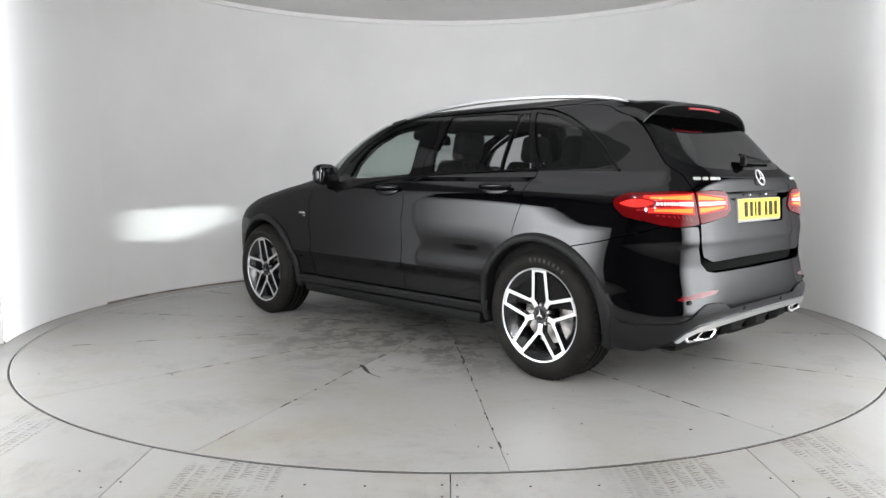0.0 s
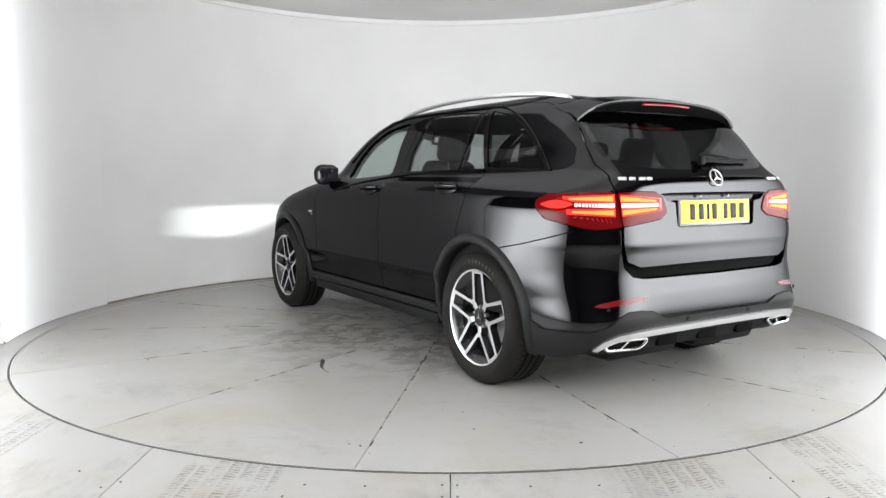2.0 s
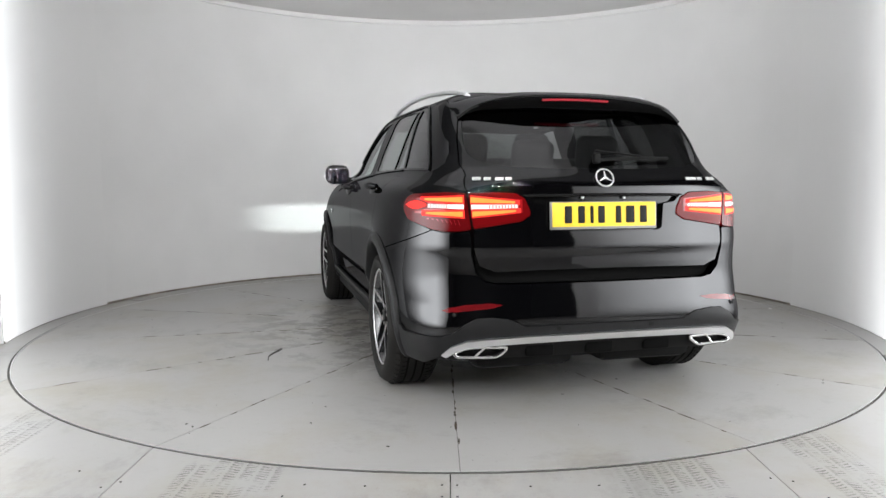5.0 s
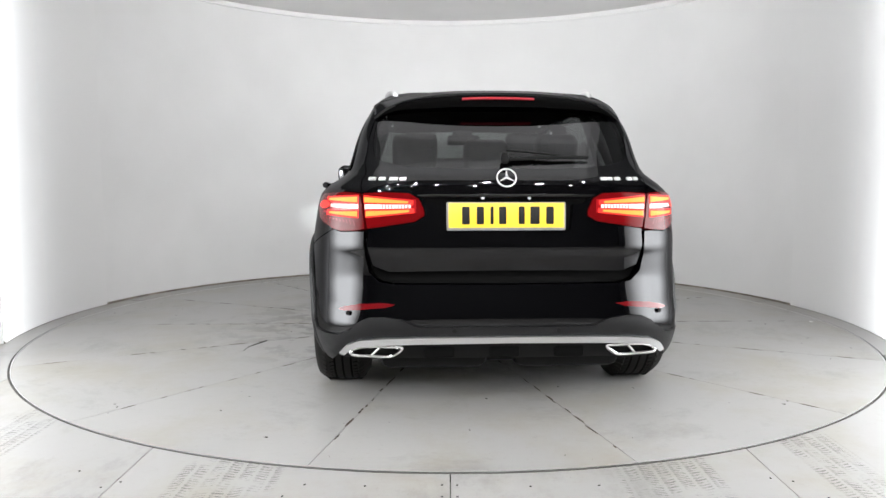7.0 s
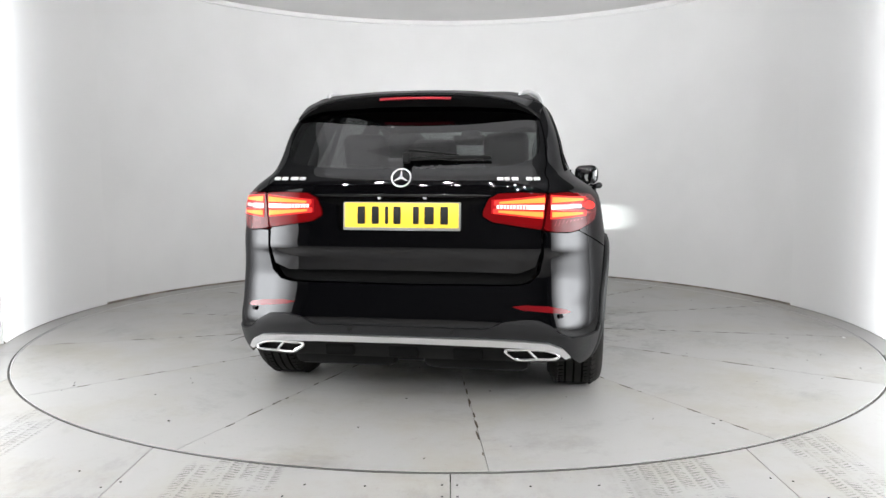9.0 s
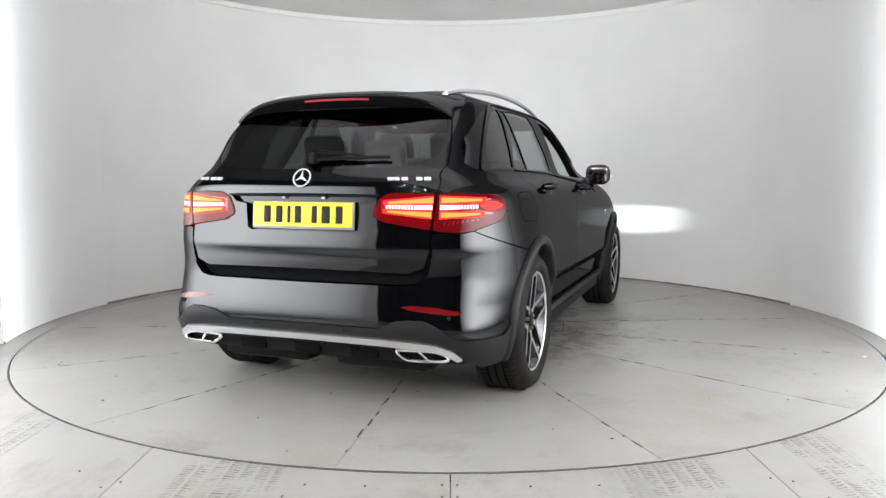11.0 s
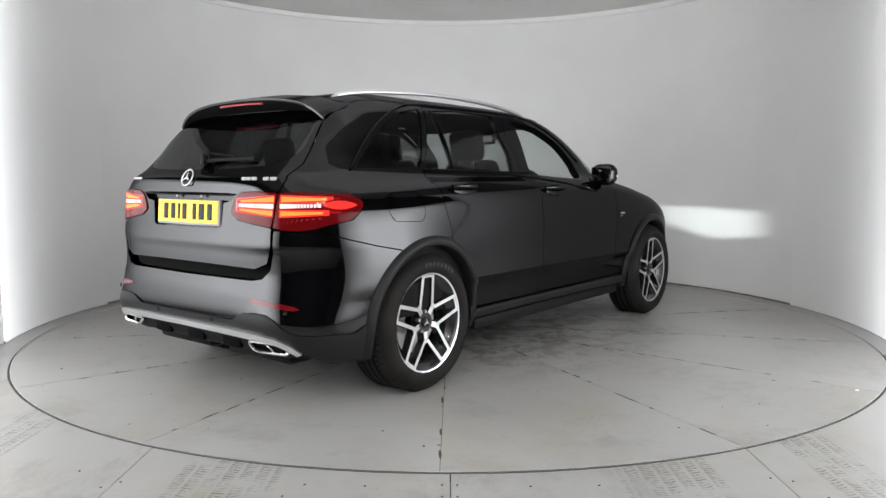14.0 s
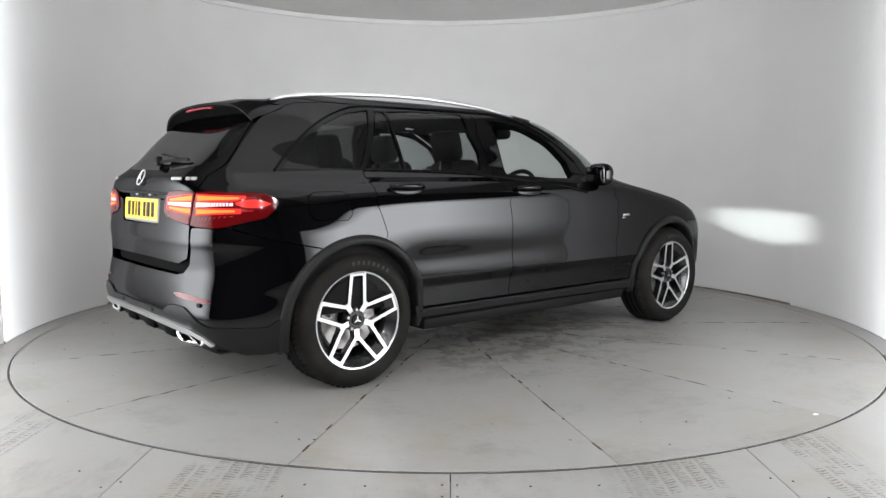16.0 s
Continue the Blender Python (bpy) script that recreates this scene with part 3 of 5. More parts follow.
def tail_lamp(name, outline, side, outer):
    lens = skin(name, outline, RED_LENS if outer else INNER_LENS, car, out=.006, depth=.03, flip=side, r=.014, step=.02,
                label="lit red tail lamp" + ("" if outer else " section on the tailgate"))

    def strip(nm, mat, x0, x1, z0, z1, h0, h1, lift):
        n = 14
        verts, faces = [], []
        for k in range(n + 1):
            t = k / n
            x, z, h = x0 + (x1 - x0) * t, z0 + (z1 - z0) * t, h0 + (h1 - h0) * t
            for q in (-1, 1):
                a = at_x(x, z + q * h)
                verts.append(surface(a, z + q * h, lift) * [side, 1, 1])
        for k in range(n):
            faces.append((2 * k, 2 * k + 2, 2 * k + 3, 2 * k + 1) if side > 0 else (2 * k + 1, 2 * k + 3, 2 * k + 2, 2 * k))
        link_mesh(nm, verts, faces, mat, lens)
    def blade(nm, mat, f0, f1, z0, z1, shape, lift):
        """A patch that runs round the corner: f from the gate's edge (0) to the outer tip (1)."""
        n = 16
        verts, faces = [], []
        for k in range(n + 1):
            t = k / n
            z, f = z0 + (z1 - z0) * t, f0 + (f1 - f0) * t
            for q in (-1, 1):
                zq = z + q * shape(t)
                a0, a1 = at_x(.655, zq), at_y(-1.850, zq)
                verts.append(surface(a0 + (a1 - a0) * f, zq, lift) * [side, 1, 1])
        for k in range(n):
            faces.append((2 * k, 2 * k + 2, 2 * k + 3, 2 * k + 1) if side > 0 else (2 * k + 1, 2 * k + 3, 2 * k + 2, 2 * k))
        link_mesh(nm, verts, faces, mat, lens)
    even = lambda w0, w1: (lambda t: w0 + (w1 - w0) * t)
    lens_shape = lambda w: (lambda t: .0015 + w * math.sin(math.pi * min(1, t * 1.02)) ** .8)
    if outer:
        blade("glow_field", GLOW_FIELD, .02, .80, .981, .982, even(.050, .034), .0070)
        blade("strip_glow", LED_RED, .02, .74, 1.012, 1.010, even(.0200, .012), .0080)
        blade("strip_glow", LED_RED, .02, .70, .948, .950, even(.0190, .012), .0080)
        blade("light_strip", LED_ORANGE, .05, .68, 1.012, 1.011, even(.0125, .0045), .0086)
        blade("light_strip", LED_ORANGE, .05, .64, .948, .950, even(.0120, .0045), .0086)
        blade("centre_bar", LED_WHITE, .03, .62, .981, .982, even(.0105, .0075), .0083)
        blade("tip_light", DARK_RED, .60, .985, .984, .982, lens_shape(.026), .0082)
        blade("tip_light", LED_RED, .64, .95, .986, .983, lens_shape(.018), .0088)
        for k in range(8):
            blade("lower_light", BRAKE_RED, .10 + .07 * k, .135 + .07 * k, .898 + .004 * k, .924, even(.004, .002), .0090)
        for k in range(7):
            blade("rib", RED_LENS, .32 + .042 * k, .332 + .042 * k, .982, .982, even(.0085, .0085), .0092)
    else:
        strip("glow_field", GLOW_FIELD, .633, .405, .981, .984, .050, .030, .0070)
        strip("strip_glow", LED_RED, .634, .418, 1.012, 1.000, .0190, .010, .0080)
        strip("strip_glow", LED_RED, .628, .414, .949, .964, .0180, .010, .0080)
        strip("light_strip", LED_ORANGE, .634, .440, 1.012, 1.001, .0120, .0045, .0086)
        strip("light_strip", LED_ORANGE, .628, .436, .949, .963, .0115, .0045, .0086)
        strip("centre_bar", LED_WHITE, .632, .428, .981, .983, .0105, .0080, .0082)
        strip("lower_lens", DARK_RED, .622, .430, .912, .932, .014, .010, .0078)
        for k in range(9):
            strip("rib", RED_LENS, .556 - .014 * k, .552 - .014 * k, .982, .982, .0075, .0075, .0092)


def tail():
    # rear window and tailgate
    glass = [R(0, 1.460), R(.295, 1.457), R(.466, 1.447), R(.566, 1.432), R(.595, 1.352), R(.607, 1.263), R(.600, 1.222), R(.570, 1.191), R(.479, 1.166), R(.395, 1.158), R(.211, 1.152), R(0, 1.152)]
    recess = [R(0, 1.036), R(.395, 1.036), R(.360, 1.000), R(.302, .990), R(.292, .880), R(.270, .868), R(0, .866)]
    gate = ([R(0, 1.478), R(.30, 1.474), R(.50, 1.462), R(.576, 1.442)] + [R(x - .0025, z) for x, z in SHUT] + [R(.641, 1.043)]
            + [R(.542, 1.049), R(.436, 1.045), R(.390, 1.021), R(.366, .968), R(.364, .940), R(.409, .912), R(.517, .896), R(.622, .880)]
            + [R(.625, .800), R(.600, .718), R(.530, .691), R(.30, .694), R(0, .695)])
    t = skin("tailgate", gate, PAINT, car, [glass, recess], mirror=True, r=.008, hole_r=.01, depth=.028, step=.024, label="black tailgate")
    skin("rear_window", glass, REAR_PRIVACY, t, mirror=True, out=-.003, depth=0, r=.02, label="dark tinted rear window")
    skin("plate_recess", [(a, z) for a, z in [R(0, 1.045), R(.42, 1.045), R(.40, 1.01), R(.33, .985), R(.31, .87), R(.28, .858), R(0, .856)]], GLOSS, t, mirror=True, out=-.030, depth=0)
    skin("gate_recess", [R(0, .705), R(.53, .702), R(.62, .735), R(.635, .800), R(.633, .760), R(.616, .690), R(.576, .652), R(.52, .640), R(0, .636)], MATT, t, mirror=True, out=-.045, depth=0, r=.004)
    # grip strip over the plate
    bm = bmesh.new()
    tube(bm, [(x * .40 / 8, -2.208 + .012 * (x / 8) ** 2, 1.032) for x in range(-8, 9)], .012, 8, flat=.7)
    part("gate_grip", bm, GLOSS, t, "gloss black strip above the plate")
    for x in (-.105, .105):
        bm = bmesh.new()
        bmesh.ops.create_uvsphere(bm, u_segments=12, v_segments=8, radius=.008, matrix=Matrix.Translation((x, -2.196, 1.021)))
        part("plate_light", bm, material("plate_lamp_lens", (.8, .8, .85), .1) if "plate_lamp_lens" not in bpy.data.materials else bpy.data.materials["plate_lamp_lens"], t)
    # number plate: its characters stay plain bars
    bm = bmesh.new()
    tilt = Matrix.Rotation(radians(-4), 4, "X")
    box(bm, (0, -2.203, .938), (.538, .016, .128), .006, tilt)
    holder = part("plate_holder", bm, PLATE_FRAME, t, "grey plate holder")
    bm = bmesh.new()
    box(bm, (0, -2.2125, .943), (.520, .004, .111), .0015, tilt)
    plate = part("number_plate", bm, YELLOW, holder, "yellow number plate")
    for x, w in ((-.183, .034), (-.118, .032), (-.066, .014), (-.018, .032), (.068, .026), (.128, .042), (.196, .034)):
        bm = bmesh.new()
        box(bm, (x, -2.2155, .943), (w, .003, .079), .004, tilt)
        part("plate_bar", bm, INK, holder)
    bm = bmesh.new()
    box(bm, (0, -2.2105, .8785), (.12, .003, .007), 0, tilt)
    part("holder_bar", bm, WHITE_INK, holder)
    # round emblem
    bm = bmesh.new()
    c = Vector((0, -2.205, 1.111))
    lean = Matrix.Rotation(radians(-24), 3, "X")
    tube(bm, [c + lean @ Vector((.043 * math.cos(k * math.pi / 20), 0, .043 * math.sin(k * math.pi / 20))) for k in range(40)], .0036, 8, closed=True, up=(0, 1, 0))
    for k in range(3):
        d = radians(90 + 120 * k)
        tip, l, r_ = [lean @ Vector((q * math.cos(d + w), -.004, q * math.sin(d + w))) for q, w in ((.042, 0), (.008, .9), (.008, -.9))]
        peak = c + lean @ Vector((0, -.009, 0))
        vs = [bm.verts.new(c + tip), bm.verts.new(c + l), bm.verts.new(peak), bm.verts.new(c + r_)]
        bm.faces.new((vs[0], vs[1], vs[2]))
        bm.faces.new((vs[0], vs[2], vs[3]))
    part("emblem", bm, BADGE, t, "round chrome emblem with three arms")
    # chrome badges as plain bars
    for side_, x0, widths, pitch in ((-1, .625, (.040, .036, .046, .036), .046), (1, .430, (.034, .028, .034, 0, .030, .032), .0315)):
        for k, w in enumerate(widths):
            x = x0 - k * pitch if side_ < 0 else x0 + k * pitch
            x = x - w if side_ < 0 else x
            if w:
                skin("badge_bar", [R(x, 1.099), R(x + w * .82, 1.099), R(x + w * .82 - .004, 1.111), R(x - .004, 1.111)], BADGE, t, out=.005, depth=.005, flip=side_, r=.003, step=.02)
    # wiper
    bm = bmesh.new()
    on = lambda x, z, o: surface(*R(x, z), o)
    box(bm, on(.004, 1.186, .020), (.034, .035, .052), .010)
    arm = part("rear_wiper", bm, DARK, t, "black rear wiper")
    bm = bmesh.new()
    tube(bm, [on(.010 + .026 * k, 1.214 - .0016 * k, .030 - .0012 * k) for k in range(10)], lambda q: .012 - .005 * q, 8, flat=.6)
    part("wiper_arm", bm, DARK, arm)
    bm = bmesh.new()
    tube(bm, [on(-.005 + .0265 * k, 1.184 + .0007 * k + .0035 * math.sin(k / 15 * math.pi), .012) for k in range(16)], .0065, 8, flat=1.3)
    part("wiper_blade", bm, DARK, arm)
    # spoiler
    n = 20
    us = [k / n for k in range(n + 1)]
    rows = []
    on_skin = lambda q, o=.002: tuple(surface(*q, o))
    front = [on_skin(R(0, 1.5555)), on_skin(R(.20, 1.551)), on_skin(R(.40, 1.5265)), on_skin(S(-1.655, 1.487)), on_skin(R(.600, 1.424))]
    edge = [(0, -1.882, 1.521), (.22, -1.879, 1.515), (.415, -1.868, 1.493), (.530, -1.858, 1.455), (.604, -1.842, 1.404)]
    mid_ = [tuple(.45 * np.array(a) + .55 * np.array(b) + np.array([.004, 0, .010 if k < 4 else .002])) for k, (a, b) in enumerate(zip(front, edge))]
    lip = [(x * .995, y + .004, z - .012) for x, y, z in edge]
    under = [(0, -1.860, 1.490), (.22, -1.857, 1.485), (.41, -1.847, 1.467), (.515, -1.836, 1.438), (.588, -1.822, 1.402)]
    base = [on_skin(R(0, 1.462), -.006), on_skin(R(.22, 1.460), -.006), on_skin(R(.41, 1.450), -.006), on_skin(R(.51, 1.438), -.006), on_skin(R(.578, 1.402), -.006)]
    lines = [smooth_line(q, 5) for q in (front, mid_, edge, lip, under, base)]
    verts, faces, slots = [], [], []
    m = len(lines[0])
    for s in (1, -1):
        k0 = len(verts)
        verts += [(s * p.x, p.y, p.z) for q in lines for p in q]
        for j in range(5):
            for i in range(m - 1):
                f = (k0 + j * m + i, k0 + (j + 1) * m + i, k0 + (j + 1) * m + i + 1, k0 + j * m + i + 1)
                faces.append(f if s > 0 else f[::-1])
                slots.append(0 if j < 3 else 1)
    sp = link_mesh("roof_spoiler", verts, faces, [PAINT, MATT], car, "black roof spoiler", slots=slots)
    sp.data.set_sharp_from_angle(angle=radians(40))
    bm = bmesh.new()
    tube(bm, [(.176 * k / 8, -1.872 + .003 * (k / 8) ** 2, 1.4955 - .004 * (k / 8) ** 2) for k in range(-8, 9)], .008, 8, flat=.8)
    part("brake_light", bm, BRAKE_RED, sp, "high red brake light")
    # bumper
    bump = ([R(0, .630), R(.514, .634), R(.574, .645), R(.619, .688), R(.636, .765), R(.638, .868), R(.673, .869), R(.746, .864), R(.787, .873), S(-1.928, .822), S(-1.779, .784), S(-1.638, .755)]
            + arch(REAR_HUB, CUT, angle_at(-1.638, .752, REAR_HUB), 168, 8)
            + [S(-1.86, .425), S(-1.92, .390), R(.76, .400), R(.712, .425), R(.670, .463), R(.620, .488), R(.551, .491), R(.470, .481), R(.395, .446), R(0, .446)])
    b = skin("rear_bumper", bump, PAINT, car, mirror=True, r=.010, depth=.02, step=.03, label="black painted rear bumper")
    low = ([R(0, .443), R(.395, .443), R(.470, .478), R(.551, .488), R(.620, .485), R(.670, .460), R(.712, .422), R(.76, .397), S(-1.92, .387), S(-1.86, .422)]
           + arch(REAR_HUB, CUT, 170, 194, 6)[1:] + [S(-1.90, .250), R(.80, .250), R(.752, .312), R(.712, .350), R(.661, .374), R(.553, .380), R(.40, .384), R(0, .386)])
    lw = skin("lower_bumper", low, PLASTIC, car, mirror=True, out=.008, depth=.03, r=.012, step=.028, label="dark grey textured lower bumper")
    for x, z in ((.235, .428), (-.235, .428), (.71, .500), (-.71, .500)):
        bm = bmesh.new()
        p = surface(*R(x, z), .009) if x > 0 else surface(*R(-x, z), .009) * [-1, 1, 1]
        bmesh.ops.create_cone(bm, cap_ends=True, segments=20, radius1=.011, radius2=.010, depth=.006, matrix=Matrix.Translation(p) @ Matrix.Rotation(radians(25 if x > 0 else -25) if abs(x) > .5 else 0, 4, "Z") @ Matrix.Rotation(math.pi / 2, 4, "X"))
        part("parking_sensor", bm, DARK if z < .45 else PAINT, lw)
    strip = [R(0, .402), R(.40, .402), R(.557, .398), R(.661, .387), R(.718, .358), R(.752, .314), R(.730, .306), R(.700, .335), R(.655, .356), R(.557, .367), R(.395, .371), R(0, .374)]
    skin("skid_strip", strip, SATIN, car, mirror=True, out=.020, depth=.02, r=.010, step=.02, label="satin silver skid strip")
    dif = [R(0, .388), R(.55, .382), R(.66, .372), R(.72, .345), R(.775, .265), R(.55, .262), R(.47, .270), R(0, .265)]
    df = skin("diffuser", dif, DARK, car, mirror=True, out=-.012, depth=.08, r=.012, label="matt black rear diffuser")
    for x in (-.30, 0, .30):
        bm = bmesh.new()
        box(bm, (x, -2.175, .318), (.14, .03, .062), .012)
        part("diffuser_pad", bm, MATT, df)
    for s in (1, -1):
        ref = [R(.497, .545), R(.560, .552), R(.660, .545), R(.735, .528), R(.760, .513), R(.735, .508), R(.640, .520), R(.540, .531)]
        skin("reflector", ref, RED_REFLECTOR, b, out=.003, depth=.01, flip=s, r=.010, step=.016, label="narrow red reflector")


def top_and_front():
    roof = [R(0, 1.556), R(.25, 1.549), R(.40, 1.526), S(-1.655, 1.487), S(-1.58, 1.508), S(-1.35, 1.523), S(-1.095, 1.523), S(-.35, 1.524), S(-.10, 1.527), S(.175, 1.494),
            F(.50, 1.506), F(.30, 1.508), (2 * DIAG_F, 1.508), (2 * DIAG_F, 1.591), (-2 * DIAG_R, 1.591)]
    skin("roof", roof, PAINT, car, mirror=True, r=.0, depth=.015, step=.03, label="black roof panel")
    screen = [(2 * DIAG_F, 1.112), (2 * DIAG_F, 1.503), F(.30, 1.503), F(.52, 1.500), S(.200, 1.486), S(.435, 1.388), S(.626, 1.250), S(.745, 1.112)]
    skin("windscreen", screen, SCREEN, car, mirror=True, r=.01, depth=0, out=-.004, label="windscreen")
    hood = [S(.745, 1.096), S(.82, 1.082), S(1.20, 1.016), S(1.55, .949), S(1.86, .862), F(.62, .845), F(.40, .840), (2 * DIAG_F, .838), (2 * DIAG_F, 1.106)]
    skin("bonnet", hood, PAINT, car, mirror=True, r=.01, label="black bonnet")
    lamp = [S(1.945, .770), S(1.90, .842), F(.74, .835), F(.52, .812), F(.50, .735), F(.66, .690), F(.80, .690)]
    nose = [(2 * DIAG_F, .834), F(.40, .836), F(.60, .838), S(1.865, .853), S(1.925, .766), S(1.72, .770)] + arch(FRONT_HUB, CUT, 60, -12, 10) + [S(1.90, .24), F(.6, .24), (2 * DIAG_F, .24)]
    skin("front_bumper", nose, PAINT, car, [lamp], mirror=True, r=.008, step=.04, label="black front bumper")
    for s in (1, -1):
        skin("headlamp", lamp, CLEAR, car, out=.001, depth=0, flip=s, r=.01, label="clear headlamp lens")
        # a projector: a short bright strip at the back of a dark box, open to the front
        bm = bmesh.new()
        x, z, y0, y1 = s * .60, .735, 1.87, 2.03
        quad = lambda *q: bm.faces.new([bm.verts.new(w) for w in q])
        wide = .13
        zt, zb = .764, .731
        quad((x - wide, y0, zt), (x + wide, y0, zt), (x + wide, y1 - .02, zt - .001), (x - wide, y1 - .02, zt - .001))
        quad((x - wide, y0, zb), (x + wide, y0, zb), (x + wide, y1 - .02, zb), (x - wide, y1 - .02, zb))
        quad((x - wide, y0, zb), (x + wide, y0, zb), (x + wide, y0, zt), (x - wide, y0, zt))
        quad((x - wide, y0, zb), (x - wide, y1, zb), (x - wide, y1, zt), (x - wide, y0, zt))
        quad((x + wide, y0, zb), (x + wide, y1, zb), (x + wide, y1, zt), (x + wide, y0, zt))
        h = part("headlamp_housing", bm, DARK, car, smooth=False)
        bm = bmesh.new()
        quad((x - .05, y0 + .012, .7545), (x + .05, y0 + .012, .7545), (x + .05, y0 + .012, .7615), (x - .05, y0 + .012, .7615))
        e = bpy.data.meshes.new("lamp_source")
        bmesh.ops.reverse_faces(bm, faces=bm.faces)
        bm.to_mesh(e)
        bm.free()
        e.materials.append(BEAM)
        o = new("lamp_source", e)
        o.parent = h
    # underbody
    bm = bmesh.new()
    box(bm, (0, 0, .26), (1.06, 3.9, .10), .03)
    box(bm, (0, 0, .27), (1.72, 1.86, .07), .02)
    part("underbody", bm, DARK, car, "black underbody")
    for y in (REAR_HUB, FRONT_HUB):
        bm = bmesh.new()
        tube(bm, [(-.68, y, .34), (.68, y, .34)], .04, 12)
        part("axle", bm, DARK, car)
    for x in (.32, -.32):
        bm = bmesh.new()
        box(bm, (x, -1.93, .27), (.52, .26, .14), .05)
        part("silencer", bm, DARK, car)


def wheels():
    def build(parent_pose, side):
        bm = bmesh.new()
        revolve(bm, [(.262, .036), (.262, .012), (.245, .006), (.236, -.01), (.215, -.10), (.215, -.20), (.250, -.215), (.250, -.235), (.205, -.21), (.205, -.01), (.232, .018), (.250, .030)], steps=72)
        w = part("wheel", bm, BARREL, car, "black and machined alloy wheel")
        bm = bmesh.new()
        prof = [(.243, .003), (.2565, .021), (.266, .034), (.282, .041), (.305, .043), (.330, .034), (.347, .014), (.357, -.010), (.361, -.040), (.362, -.10), (.361, -.165), (.357, -.19), (.345, -.21), (.30, -.24), (.252, -.225), (.245, -.10)]
        revolve(bm, prof, steps=96)
        # grooves round the tread
        ty = part("tyre", bm, RUBBER, w, "black road tyre with worn tread", angle=50)
        bm = bmesh.new()
        for g_ in (-.060, -.102, -.145):
            revolve(bm, [(.3630, g_ - .005), (.3630, g_ + .005), (.356, g_ + .005), (.356, g_ - .005)], steps=64)
        part("tread_groove", bm, GROOVE, w)
        bm = bmesh.new()
        for k in range(72):
            t = 2 * math.pi * k / 72
            for x_, l in ((-.046, .026), (-.168, .026)):
                m = Matrix.Rotation(t, 4, "X") @ Matrix.Translation((x_, 0, .3585)) @ Matrix.Rotation(.25, 4, "Z")
                bmesh.ops.create_cube(bm, size=1, matrix=m @ Matrix.Diagonal((l, .005, .006, 1)))
        tagged(part("tread_cut", bm, GROOVE, w, smooth=False), kind="stuff")
        # raised shoulder blocks on both edges of the tread
        bm = bmesh.new()
        for k in range(60):
            for x_, tilt_ in ((-.004, 38), (-.196, -38)):
                m = Matrix.Rotation(2 * math.pi * (k + .5 * (x_ < -.1)) / 60, 4, "X") @ Matrix.Translation((x_, 0, .3515)) @ Matrix.Rotation(radians(tilt_), 4, "Y") @ Matrix.Rotation(.12, 4, "Z")
                bmesh.ops.create_cube(bm, size=1, matrix=m @ Matrix.Diagonal((.036, .024, .010, 1)))
        tagged(part("shoulder_block", bm, RUBBER, w, smooth=False), kind="stuff")
        # moulded maker's lettering as plain bars on the sidewall
        bm = bmesh.new()
        bmesh.ops.create_cube(bm, size=1, matrix=Matrix.Diagonal((.002, .014, .021, 1)))
        bar_ = part("sidewall_bar", bm, LETTERING, w, smooth=False)
        for k in range(8):
            ob = bar_
            if k:
                ob = new("sidewall_bar", bar_.data)
                ob.parent = w
            ob.matrix_basis = Matrix.Rotation(radians(8 - 6.0 * k), 4, "X") @ Matrix.Translation((.0425, 0, .3065)) @ Matrix.Rotation(radians(6), 4, "Y")
        bm = bmesh.new()
        revolve(bm, [(.2635, .0372), (.2635, .0355), (.2600, .0335), (.2550, .0312), (.2550, .0330), (.2600, .0368)], steps=80)
        part("rim_lip", bm, ALLOY, w, "machined rim lip")
        # five forked spokes
        for k in range(5):
            turn = Matrix.Rotation(radians(72 * k), 4, "X")
            bm = bmesh.new()

            def bar(p, q, w0, w1, h0, h1, d=.045):
                (y0, z0), (y1, z1) = p, q
                dx, dz = y1 - y0, z1 - z0
                l = math.hypot(dx, dz)
                nx, nz = -dz / l, dx / l
                top = [(h0, y0 + nx * w0, z0 + nz * w0), (h0, y0 - nx * w0, z0 - nz * w0), (h1, y1 - nx * w1, z1 - nz * w1), (h1, y1 + nx * w1, z1 + nz * w1)]
                a = [bm.verts.new(v) for v in top]
                b = [bm.verts.new((v[0] - d, v[1] + (v[1] - (y0 + y1) / 2) * .12, v[2])) for v in top]
                bm.faces.new(a).material_index = 0
                for i in range(4):
                    bm.faces.new((a[i], b[i], b[(i + 1) % 4], a[(i + 1) % 4])).material_index = 1
            bar((0, -.038), (0, -.112), .0135, .0165, .010, .018)
            for s in (-1, 1):
                end = radians(-90 + s * 27)
                bar((s * .0065, -.094), (math.cos(end) * .254, math.sin(end) * .254), .0090, .0100, .0178, .0325)
            # the strip that closes the window between this fork and the next
            e0, e1 = radians(-90 + 27.5), radians(-90 + 72 - 27.5)
            steps = [e0 + (e1 - e0) * i / 5 for i in range(6)]
            for u0, u1 in zip(steps, steps[1:]):
                quad_ = [bm.verts.new((h_, r_ * math.cos(u), r_ * math.sin(u))) for u, r_, h_ in ((u0, .240, .0305), (u1, .240, .0305), (u1, .2535, .0325), (u0, .2535, .0325))]
                bm.faces.new(quad_).material_index = 0
            me = bpy.data.meshes.new("spoke")
            bmesh.ops.recalc_face_normals(bm, faces=bm.faces)
            bm.transform(turn)
            bm.to_mesh(me)
            bm.free()
            me.materials.append(ALLOY)
            me.materials.append(BARREL)
            o = new("spoke", me)
            o.parent = w
        bm = bmesh.new()
